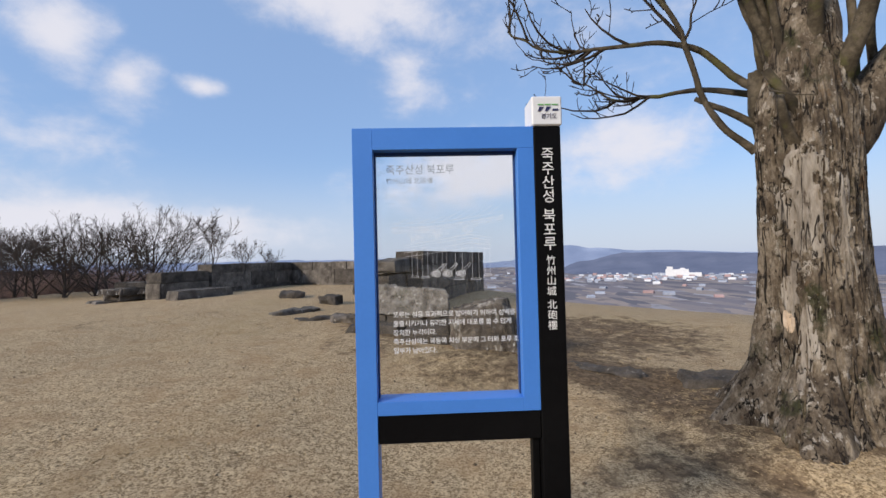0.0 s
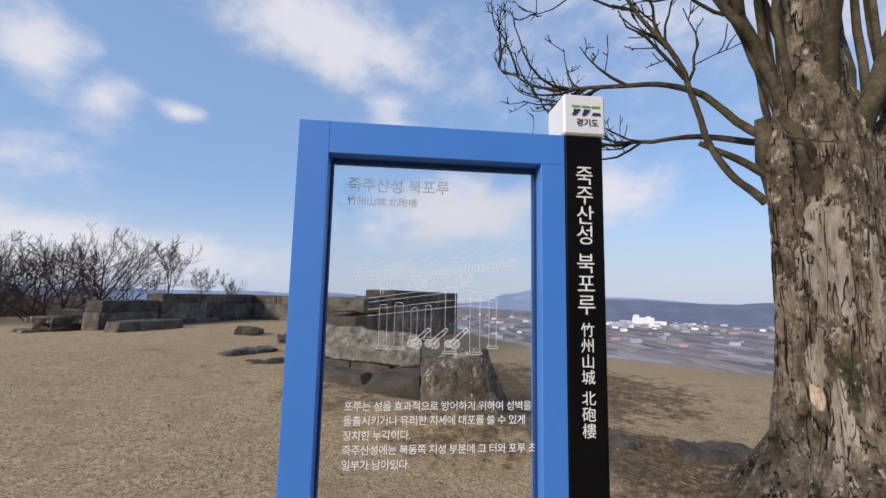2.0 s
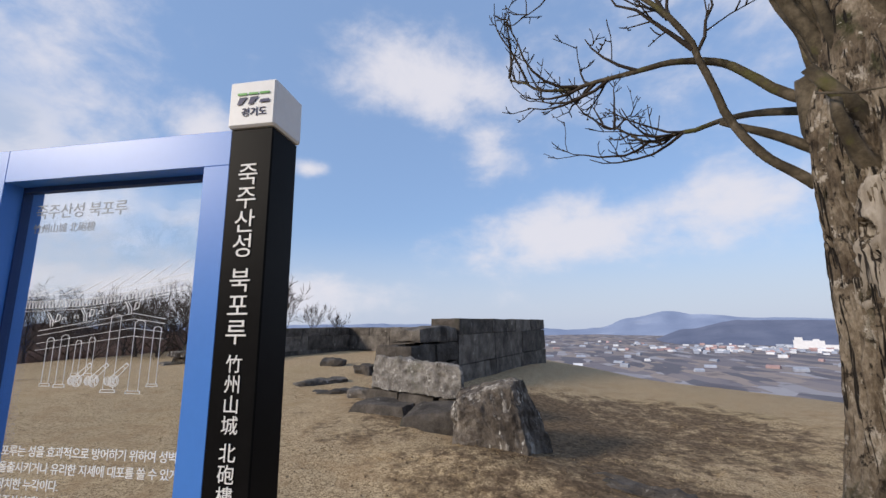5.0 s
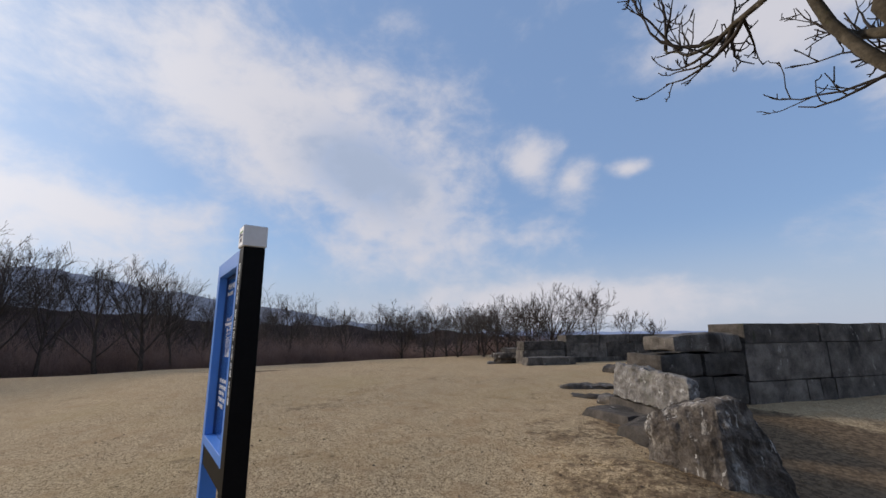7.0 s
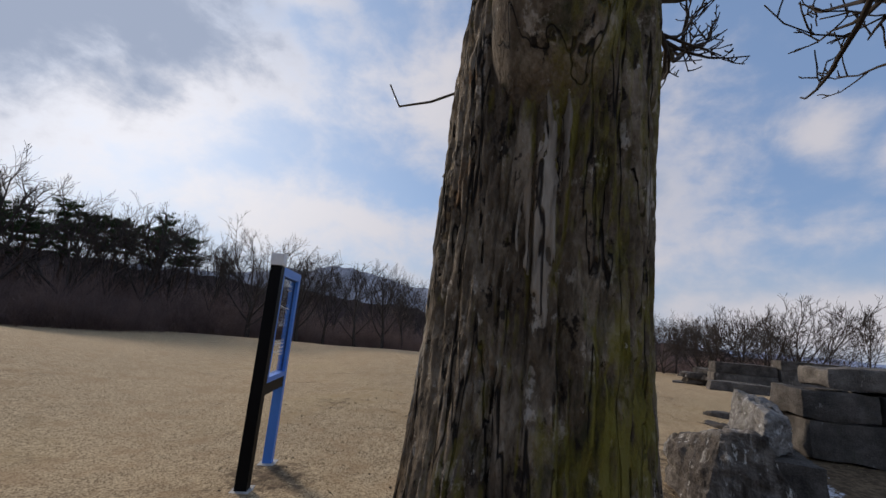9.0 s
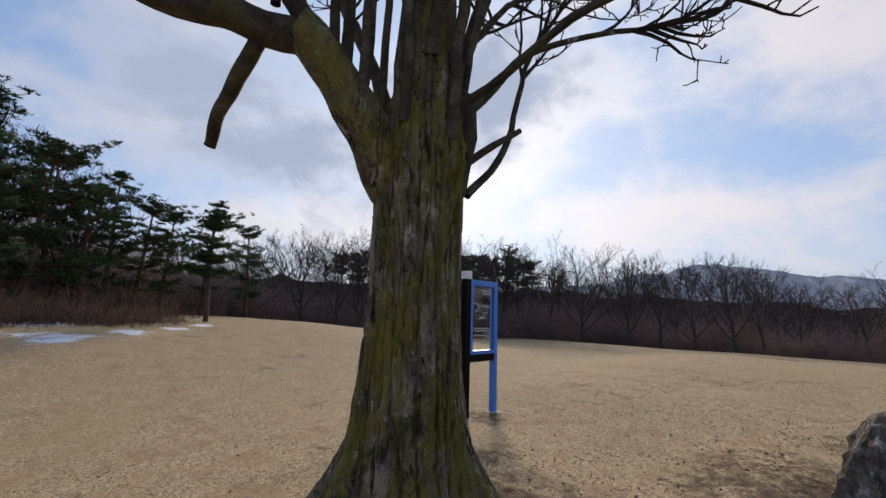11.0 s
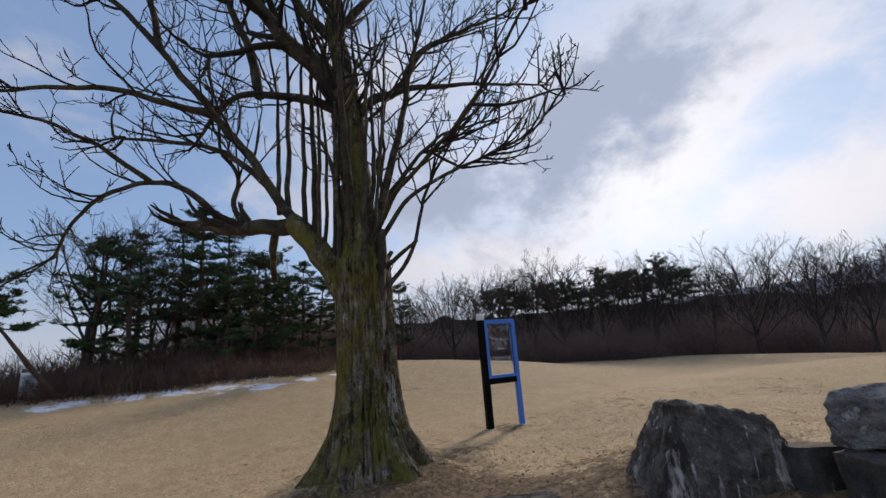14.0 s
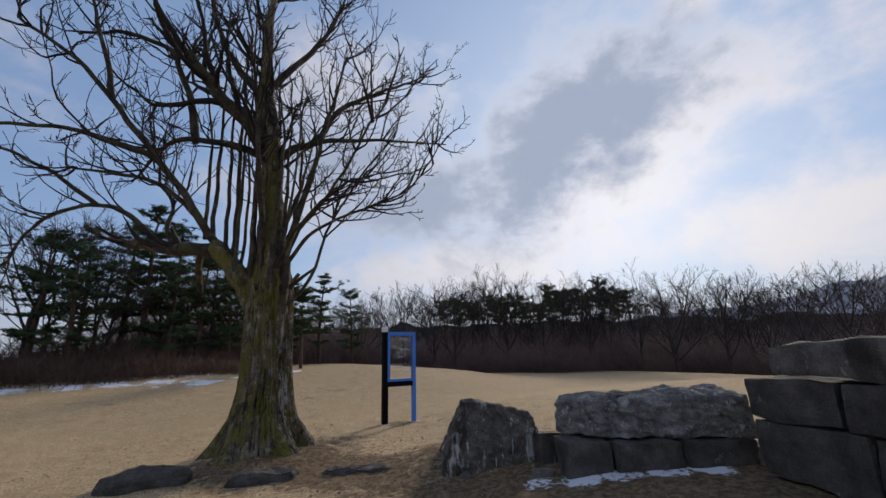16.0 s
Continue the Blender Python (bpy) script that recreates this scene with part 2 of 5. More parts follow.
    if bump:
        bp = nt.nodes.new("ShaderNodeBump")
        bp.inputs["Strength"].default_value, bp.inputs["Distance"].default_value = bump, bump_dist
        link(nt, mixed.outputs[0], bp.inputs["Height"])
        link(nt, bp.outputs[0], bs.inputs["Normal"])
    return m


def smooth(a, b, x):
    x = min(max((x - a) / (b - a), 0.0), 1.0)
    return x * x * (3 - 2 * x)


def part(name, bm, mat, parent=None, label="", soft=False):
    """Links a bmesh as one mesh object, under a thing or a part where one is given."""
    me = bpy.data.meshes.new(name)
    bm.to_mesh(me)
    bm.free()
    if mat:
        me.materials.append(mat)
    if soft:
        me.shade_smooth()
    ob = new(name, me)
    if parent:
        ob.parent = parent
    if label:
        ob["label"] = label
    return ob


def thing(name, label, category, m=None, group=""):
    ob = new(name)
    ob.empty_display_size = 0.1
    if m is not None:
        ob.matrix_world = m
    return tagged(ob, label, category, group)


def box(bm, lo, hi, bevel=0.0):
    r = bmesh.ops.create_cube(bm, size=1.0, matrix=Matrix.LocRotScale(
        [(a + b) / 2 for a, b in zip(lo, hi)], None, [b - a for a, b in zip(lo, hi)]))
    if bevel:
        edges = list({e for v in r["verts"] for e in v.link_edges})
        bmesh.ops.bevel(bm, geom=edges, offset=bevel, segments=1, affect="EDGES")
    return bm


# ---- the ground ----
WALL_A, WALL_DIR = Vector((-1.16, 8.2)), Vector((0.313, 0.95)).normalized()     # near arm of the bastion, its south end and its line
WALL_N = Vector((-WALL_DIR.y, WALL_DIR.x))                                       # to the inside of the bastion


def edge_distance(x, y):
    """How far a place lies past the rim of the hilltop (negative inside)."""
    return max(0.746 * x + 0.666 * y - 14.5, 0.313 * x + 0.95 * y - 19.5, -x - 25, -0.64 * x - 0.77 * y - 26, -y - 30, x - 24)


def ground_z(x, y):
    w = (Vector((x, y)) - WALL_A).dot(WALL_N)
    z = 0.03 + 0.24 * smooth(-3.4, -0.2, w) + 0.2 * smooth(0, 5, w) - 0.45 * smooth(7, 18, w)
    z *= smooth(-2.5, 3.0, y)
    z += 1.08 * smooth(1.0, -10.5, y) * smooth(-15, -2, x) + 0.55 * smooth(-9.5, -17, y) * smooth(0, 8, x)
    z += 0.17 * math.exp(-(((x - 0.6) / 1.0) ** 2 + ((y - 5.35) / 0.7) ** 2))
    z -= 0.12 * smooth(3, 9, y) * smooth(0.5, 3.5, x)
    z += 0.05 * (noise.noise(Vector((x * 0.25, y * 0.25, 0))) + 0.4 * noise.noise(Vector((x * 0.8, y * 0.8, 3))))
    r = math.hypot(x - 3.05, y - 3.44)
    z += 0.10 * smooth(1.5, 0.4, r) - 0.05 * smooth(0.35, 0.0, abs(r - 1.25)) 
    e = edge_distance(x, y)
    if e > -5:
        t = e + 5
        z -= 0.011 * t * t if t < 16 else 0.011 * 256 + (t - 16) * 0.352
    return max(z, -60 - 30 * smooth(200, 500, max(e, 0)))


def build_ground():
    cx, cy = 2.0, 5.0
    radii = [0.12 * i for i in range(1, 110)]
    while radii[-1] < 4700:
        radii.append(radii[-1] * 1.06 + 0.02)
    n = 300
    verts = [(cx, cy, ground_z(cx, cy))]
    for r in radii:
        for i in range(n):
            a = 2 * math.pi * i / n
            x, y = cx + r * math.cos(a), cy + r * math.sin(a)
            z = ground_z(x, y)
            if r < 14:
                z += 0.012 * noise.noise(Vector((x * 4, y * 4, 1))) + 0.008 * noise.noise(Vector((x * 11, y * 11, 2)))
            verts.append((x, y, z))
    faces = [(0, 1 + i, 1 + (i + 1) % n) for i in range(n)]
    for k in range(len(radii) - 1):
        a, b = 1 + k * n, 1 + (k + 1) * n
        faces += [(a + i, b + i, b + (i + 1) % n, a + (i + 1) % n) for i in range(n)]
    me = bpy.data.meshes.new("ground")
    me.from_pydata(verts, [], faces)
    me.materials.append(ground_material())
    me.shade_smooth()
    return tagged(new("ground", me), "dry straw-coloured winter turf with bare earth on a hilltop", "ground", kind="structure")


def ground_material():
    m = bpy.data.materials.new("winter_turf")
    m.use_nodes = True
    nt = m.node_tree
    bs = nt.nodes["Principled BSDF"]
    bs.inputs["Roughness"].default_value, bs.inputs["Specular IOR Level"].default_value = 0.95, 0.1
    geo = nt.nodes.new("ShaderNodeNewGeometry")
    pos = geo.outputs["Position"]

    def nz(scale, detail=6, rough=0.6, src=pos):
        n = nt.nodes.new("ShaderNodeTexNoise")
        n.inputs["Scale"].default_value, n.inputs["Detail"].default_value, n.inputs["Roughness"].default_value = scale, detail, rough
        link(nt, src, n.inputs["Vector"])
        return n.outputs["Fac"]

    def rng(v, a, b, lo=0.0, hi=1.0):
        n = nt.nodes.new("ShaderNodeMapRange")
        n.interpolation_type = "SMOOTHSTEP"
        for i, k in enumerate((a, b, lo, hi)):
            n.inputs[i + 1].default_value = k
        link(nt, v, n.inputs[0])
        return n.outputs[0]

    def mixc(f, a, b):
        n = nt.nodes.new("ShaderNodeMix")
        n.data_type = "RGBA"
        link(nt, f, n.inputs["Factor"])
        for s, v in (("A", a), ("B", b)):
            if isinstance(v, tuple):
                n.inputs[s].default_value = (*v, 1)
            else:
                link(nt, v, n.inputs[s])
        return n.outputs["Result"]

    def m2(op, a, b):
        n = nt.nodes.new("ShaderNodeMath")
        n.operation, n.use_clamp = op, True
        for i, v in enumerate((a, b)):
            if isinstance(v, (int, float)):
                n.inputs[i].default_value = v
            else:
                link(nt, v, n.inputs[i])
        return n.outputs[0]

    def near(x, y, r0, r1):
        d = nt.nodes.new("ShaderNodeVectorMath")
        d.operation = "DISTANCE"
        flat = nt.nodes.new("ShaderNodeVectorMath")
        flat.operation = "MULTIPLY"
        flat.inputs[1].default_value = (1, 1, 0)
        link(nt, pos, flat.inputs[0])
        link(nt, flat.outputs[0], d.inputs[0])
        d.inputs[1].default_value = (x, y, 0)
        return rng(d.outputs["Value"], r0, r1, 1.0, 0.0)

    grain = nt.nodes.new("ShaderNodeTexVoronoi")
    grain.inputs["Scale"].default_value = 75.0
    link(nt, pos, grain.inputs["Vector"])
    tuft = nt.nodes.new("ShaderNodeSeparateColor")
    link(nt, grain.outputs["Color"], tuft.inputs[0])
    blades = m2("ADD", m2("ADD", m2("MULTIPLY", nz(70, 4, 0.8), 0.46), m2("MULTIPLY", nz(20, 6, 0.85), 0.38)), m2("MULTIPLY", tuft.outputs[0], 0.16))
    mid = nz(2.6, 6, 0.65)
    large = nz(0.33, 5, 0.6)
    straw = mixc(rng(blades, 0.38, 0.62), TURF_DARK, TURF_LIGHT)
    straw = mixc(rng(mid, 0.46, 0.66, 0.0, 0.6), straw, TURF_MID)
    straw = mixc(rng(large, 0.5, 0.72, 0.0, 0.4), straw, TURF_GREENISH)
    earth = mixc(rng(nz(14, 6, 0.7), 0.35, 0.68), (0.052, 0.034, 0.021), (0.20, 0.140, 0.086))
    # worn earth round the tree, before the stones and along the trodden way
    worn = m2("MAXIMUM", m2("MULTIPLY", near(2.9, 4.0, 0.6, 2.0), 0.8), m2("MAXIMUM", m2("MULTIPLY", near(0.5, 5.2, 0.3, 1.7), 0.6), m2("MULTIPLY", near(0.1, 1.8, 0.1, 0.9), 0.7)))
    # turf east of the stone and wall: soil colour with shade put in
    worn = m2("MAXIMUM", worn, m2("MULTIPLY", near(1.5, 6.0, 0.4, 2.0), 0.75))
    worn = m2("MAXIMUM", worn, m2("MULTIPLY", near(2.3, 6.6, 0.4, 2.4), 0.5))
    worn = m2("MAXIMUM", worn, m2("MULTIPLY", near(2.8, 8.4, 1.0, 4.2), 0.7))
    worn = m2("MAXIMUM", worn, m2("MULTIPLY", near(1.4, 7.3, 0.6, 2.2), 1.0))
    worn = m2("MAXIMUM", worn, m2("MULTIPLY", near(-1.0, 6.3, 0.4, 1.7), 0.5))
    worn = m2("MAXIMUM", worn, m2("MULTIPLY", near(1.8, 3.0, 0.2, 1.4), 0.6))
    worn = m2("MAXIMUM", worn, m2("MULTIPLY", near(2.2, 4.9, 0.3, 1.4), 1.0))
    worn = m2("MAXIMUM", worn, m2("MULTIPLY", near(-0.2, 8.2, 0.9, 2.4), 1.15))
    worn = m2("MAXIMUM", worn, m2("MULTIPLY", near(1.0, 8.6, 0.6, 2.2), 1.0))
    worn = m2("MAXIMUM", worn, m2("MULTIPLY", near(-13.0, 4.3, 0.2, 1.5), 0.95))
    worn = m2("MAXIMUM", worn, m2("MULTIPLY", near(-14.5, 3.2, 0.2, 1.0), 0.8))
    ragged = m2("ADD", m2("MULTIPLY", mid, 0.45), m2("MULTIPLY", nz(7.5, 7, 0.75), 0.55))
    bare = rng(m2("ADD", m2("MULTIPLY", worn, 0.36), m2("SUBTRACT", ragged, 0.2)), 0.43, 0.56, 0.0, 0.92)
    scuff = rng(nz(0.9, 7, 0.72), 0.58, 0.70, 0, 0.6)
    base = mixc(m2("MAXIMUM", bare, scuff), straw, earth)
    # beyond the rim: woodland litter, then the fields of the valley
    sep = nt.nodes.new("ShaderNodeSeparateXYZ")
    link(nt, pos, sep.inputs[0])
    litter = mixc(nz(1.3, 6, 0.7), (0.035, 0.026, 0.02), (0.10, 0.075, 0.055))
    base = mixc(rng(sep.outputs["Z"], -0.9, -1.8), base, litter)
    vor = nt.nodes.new("ShaderNodeTexVoronoi")
    vor.distance = "MANHATTAN"
    mp = nt.nodes.new("ShaderNodeMapping")
    mp.inputs["Scale"].default_value = (0.030, 0.011, 0)
    mp.inputs["Rotation"].default_value = (0, 0, 0.3)
    link(nt, pos, mp.inputs[0])
    link(nt, mp.outputs[0], vor.inputs["Vector"])
    vor.inputs["Scale"].default_value = 1.0
    tint = nt.nodes.new("ShaderNodeSeparateColor")
    link(nt, vor.outputs["Color"], tint.inputs[0])
    # field colours muted to grey-violet: the haze of distance put into the base colour
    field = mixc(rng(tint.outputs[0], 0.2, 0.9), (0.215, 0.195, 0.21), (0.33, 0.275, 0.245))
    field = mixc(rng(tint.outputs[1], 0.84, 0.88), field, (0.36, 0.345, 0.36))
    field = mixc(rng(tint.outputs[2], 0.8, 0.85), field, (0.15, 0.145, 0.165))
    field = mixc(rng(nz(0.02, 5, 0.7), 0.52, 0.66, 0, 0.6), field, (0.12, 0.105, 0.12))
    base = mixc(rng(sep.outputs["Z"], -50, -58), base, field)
    # snow in hollows by the pines and at the foot of the stones
    snowy = near(4.3, -6.4, 0.3, 1.6)
    for sx, sy, sr in ((5.6, -6.6, 1.7), (6.8, -6.75, 1.8), (8.1, -6.7, 1.7), (9.6, -6.4, 1.8), (2.9, -7.0, 1.2), (1.7, -7.7, 0.9), (0.9, -8.3, 0.8)):
        snowy = m2("MAXIMUM", snowy, near(sx, sy, 0.1, sr))
    snowy = m2("MAXIMUM", snowy, m2("MULTIPLY", near(5.0, -9.3, 0.8, 3.4), 0.9))
    for sx, sy, sr in ((0.6, 7.15, 0.45), (0.25, 7.4, 0.5), (-0.1, 7.6, 0.5), (-0.5, 7.85, 0.5), (-0.93, 8.05, 0.5)):
        snowy = m2("MAXIMUM", snowy, near(sx, sy, 0.1, sr))
    snow = rng(m2("ADD", m2("MULTIPLY", snowy, 0.3), m2("SUBTRACT", m2("ADD", m2("MULTIPLY", nz(1.7, 5, 0.7), 0.5), m2("MULTIPLY", nz(15.0, 7, 0.8), 0.5)), 0.3)), 0.455, 0.485, 0.0, 0.9)
    snow = m2("MULTIPLY", snow, rng(snowy, 0.05, 0.3))
    base = mixc(snow, base, (0.72, 0.74, 0.80))
    link(nt, base, bs.inputs["Base Color"])
    bp = nt.nodes.new("ShaderNodeBump")
    bp.inputs["Strength"].default_value, bp.inputs["Distance"].default_value = 0.6, 0.03
    link(nt, m2("ADD", m2("MULTIPLY", blades, 0.6), m2("MULTIPLY", mid, 0.4)), bp.inputs["Height"])
    link(nt, bp.outputs[0], bs.inputs["Normal"])
    return m


TURF_DARK, TURF_LIGHT, TURF_MID, TURF_GREENISH = (0.165, 0.112, 0.060), (0.605, 0.46, 0.28), (0.315, 0.208, 0.113), (0.345, 0.265, 0.135)
build_ground()

# ---- surfaces ----
STONE = material("weathered_granite", [(0.065, 0.056, 0.049), (0.135, 0.119, 0.103), (0.225, 0.20, 0.176)], 3.0, 55, 0.92, 1.0, 0.045, rand=0.16, streak=0.4,
                 spots=[((0.042, 0.036, 0.032), 2.2, 0.53, 0.13), ((0.36, 0.335, 0.30), 7.5, 0.62, 0.05), ((0.09, 0.088, 0.05), 3.1, 0.63, 0.12)], coords="World")
STONE_PALE = material("lichened_granite", [(0.055, 0.045, 0.037), (0.12, 0.10, 0.083), (0.22, 0.195, 0.168)], 5.0, 48, 0.92, 1.0, 0.06, rand=0.1, streak=0.16,
                      spots=[((0.045, 0.036, 0.029), 3.6, 0.51, 0.09), ((0.46, 0.43, 0.385), 4.6, 0.55, 0.08), ((0.54, 0.52, 0.48), 15.0, 0.61, 0.05)], coords="World")
STONE_SLAB = material("pale_pitted_granite", [(0.09, 0.082, 0.076), (0.19, 0.177, 0.163), (0.32, 0.305, 0.285)], 7.0, 60, 0.93, 1.0, 0.05, streak=0.8,
                      spots=[((0.055, 0.047, 0.041), 4.0, 0.56, 0.10), ((0.46, 0.45, 0.43), 9.0, 0.58, 0.08), ((0.16, 0.155, 0.125), 2.2, 0.60, 0.12)], coords="World")
STONE_DARK = material("dark_granite", [(0.035, 0.030, 0.026), (0.075, 0.065, 0.056), (0.125, 0.11, 0.097)], 3.6, 55, 0.9, 1.0, 0.045, rand=0.15, streak=0.5,
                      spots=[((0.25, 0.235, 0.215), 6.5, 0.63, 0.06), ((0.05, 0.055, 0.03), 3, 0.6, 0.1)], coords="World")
BLUE = material("blue_paint", [(0.05, 0.195, 0.60), (0.056, 0.212, 0.64)], 3, 60, 0.42, 0.04, 0.002, spots=[((0.08, 0.2, 0.52), 9, 0.72, 0.05)], spec=0.45)
BLACK = material("black_paint", [(0.003, 0.003, 0.0035), (0.006, 0.006, 0.0065)], 3, 60, 0.45, 0.04, 0.002, spec=0.06)
GASKET = material("dark_blue_gasket", [(0.02, 0.05, 0.15), (0.025, 0.06, 0.18)], 3, 60, 0.6, 0.04, 0.002, spec=0.2)
CAP_WHITE = material("white_cap_paint", [(0.66, 0.67, 0.69), (0.74, 0.75, 0.77)], 4, 50, 0.45, 0.04, 0.002, spec=0.4)
LETTER_WHITE = material("white_letter_film", [(0.74, 0.74, 0.74), (0.8, 0.8, 0.8)], 8, 80, 0.6, 0, 0)
LETTER_GREY = material("grey_letter_film", [(0.30, 0.34, 0.40), (0.36, 0.40, 0.46)], 8, 80, 0.6, 0, 0)
LOGO_GREEN = material("green_film", [(0.12, 0.36, 0.10), (0.14, 0.4, 0.12)], 8, 80, 0.5, 0, 0)
LOGO_NAVY = material("navy_film", [(0.02, 0.025, 0.09), (0.03, 0.035, 0.11)], 8, 80, 0.5, 0, 0)
CONCRETE = material("footing_concrete", [(0.35, 0.34, 0.32), (0.46, 0.45, 0.43)], 6, 40, 0.9, 0.4, 0.01)
BARK = material("grey_bark", [(0.040, 0.028, 0.019), (0.125, 0.098, 0.070), (0.29, 0.245, 0.19)], 7.0, 48, 0.95, 1.0, 0.05, stretch=(1, 1, 0.5), coords="World", streak=1.4,
                spots=[((0.36, 0.325, 0.28), 11.0, 0.58, 0.05), ((0.036, 0.036, 0.016), 2.6, 0.55, 0.08), ((0.15, 0.085, 0.042), 4.2, 0.62, 0.07), ((0.020, 0.015, 0.011), 15.0, 0.57, 0.05), ((0.42, 0.40, 0.36), 24.0, 0.65, 0.04)],
                moss=((0.155, 0.135, 0.020), (0.55, 0.83, 0.0), 4.0), cracks=((0.012, 0.009, 0.007), 6.5, 0.06, 0.010))
LIMB_BARK = material("limb_bark", [(0.024, 0.019, 0.013), (0.055, 0.044, 0.029), (0.12, 0.098, 0.07)], 4, 30, 0.93, 0.8, 0.02, coords="World",
                     spots=[((0.075, 0.075, 0.022), 2.2, 0.55, 0.12), ((0.27, 0.25, 0.22), 6, 0.64, 0.06)])
TWIG = material("twig_bark", [(0.016, 0.012, 0.010), (0.042, 0.032, 0.024)], 5, 30, 0.9, 0.2, 0.005, coords="World")
BARE_WOOD = material("fresh_scar_wood", [(0.36, 0.27, 0.19), (0.56, 0.45, 0.34)], 9, 60, 0.85, 0.4, 0.01)
BARE_GREY = material("grey_bare_wood", [(0.12, 0.10, 0.08), (0.23, 0.20, 0.165), (0.37, 0.335, 0.29)], 5, 42, 0.9, 0.9, 0.03, stretch=(1, 1, 0.22), coords="World",
                     spots=[((0.06, 0.045, 0.034), 9, 0.57, 0.07), ((0.20, 0.14, 0.085), 4, 0.58, 0.1)], cracks=((0.02, 0.015, 0.012), 7.0, 0.06, 0.012))
FOREST_BARK = material("forest_bark", [(0.034, 0.027, 0.024), (0.075, 0.060, 0.052)], 3, 20, 0.95, 0.2, 0.01)
BRUSH = material("bare_brush", [(0.095, 0.064, 0.058), (0.23, 0.158, 0.138)], 1.2, 9, 0.95, 0, 0, coords="World")
PINE = material("pine_needles", [(0.018, 0.035, 0.015), (0.042, 0.074, 0.028), (0.078, 0.118, 0.045)], 2.0, 14, 0.9, 0, 0, coords="World")
PINE_BARK = material("pine_bark", [(0.05, 0.034, 0.025), (0.12, 0.075, 0.052)], 4, 24, 0.95, 0.6, 0.02, stretch=(1, 1, 0.4))


def glass_material():
    m = bpy.data.materials.new("clear_glass")
    m.use_nodes = True
    nt = m.node_tree
    nt.nodes.clear()
    out = nt.nodes.new("ShaderNodeOutputMaterial")
    mix = nt.nodes.new("ShaderNodeMixShader")
    tr = nt.nodes.new("ShaderNodeBsdfTransparent")
    tr.inputs[0].default_value = (0.99, 0.995, 0.995, 1)
    gl = nt.nodes.new("ShaderNodeBsdfGlossy")
    gl.inputs["Roughness"].default_value = 0.015
    lw = nt.nodes.new("ShaderNodeLayerWeight")
    steep = nt.nodes.new("ShaderNodeMath")
    steep.operation = "POWER"
    steep.inputs[1].default_value = 5.0
    link(nt, lw.outputs["Facing"], steep.inputs[0])
    fr = nt.nodes.new("ShaderNodeMath")
    fr.operation = "MULTIPLY_ADD"
    fr.inputs[1].default_value, fr.inputs[2].default_value = 0.9, 0.045
    link(nt, steep.outputs[0], fr.inputs[0])
    link(nt, fr.outputs[0], mix.inputs[0])
    link(nt, tr.outputs[0], mix.inputs[1])
    link(nt, gl.outputs[0], mix.inputs[2])
    link(nt, mix.outputs[0], out.inputs[0])
    return m


GLASS = glass_material()

# ---- the information sign ----


def letters(name, text, size, mat, parent, m, spacing=1.0, line=1.0, label=""):
    cu = bpy.data.curves.new(name, "FONT")
    cu.body, cu.size, cu.extrude = text, size, 0.0006
    cu.space_character, cu.space_line = spacing, line
    cu.resolution_u = 3
    tmp = bpy.data.objects.new(name, cu)
    scene.collection.objects.link(tmp)
    bpy.context.view_layer.update()
    me = bpy.data.meshes.new_from_object(tmp.evaluated_get(bpy.context.evaluated_depsgraph_get()))
    bpy.data.objects.remove(tmp)
    me.materials.clear()
    me.materials.append(mat)
    ob = new(name, me)
    ob.parent = parent
    ob.matrix_local = m
    if label:
        ob["label"] = label
    return ob


def stroke(bm, pts, r=0.00055):
    """A fine raised line through points (x, z) in the plane y = 0."""
    for (x0, z0), (x1, z1) in zip(pts, pts[1:]):
        d = Vector((x1 - x0, 0, z1 - z0))
        if d.length < 1e-6:
            continue
        box_m = Matrix.Translation(((x0 + x1) / 2, 0, (z0 + z1) / 2)) @ Matrix.Rotation(-math.atan2(d.z, d.x), 4, "Y") @ Matrix.Diagonal((d.length + r, 0.0012, r * 2, 1))
        bmesh.ops.create_cube(bm, size=1.0, matrix=box_m)


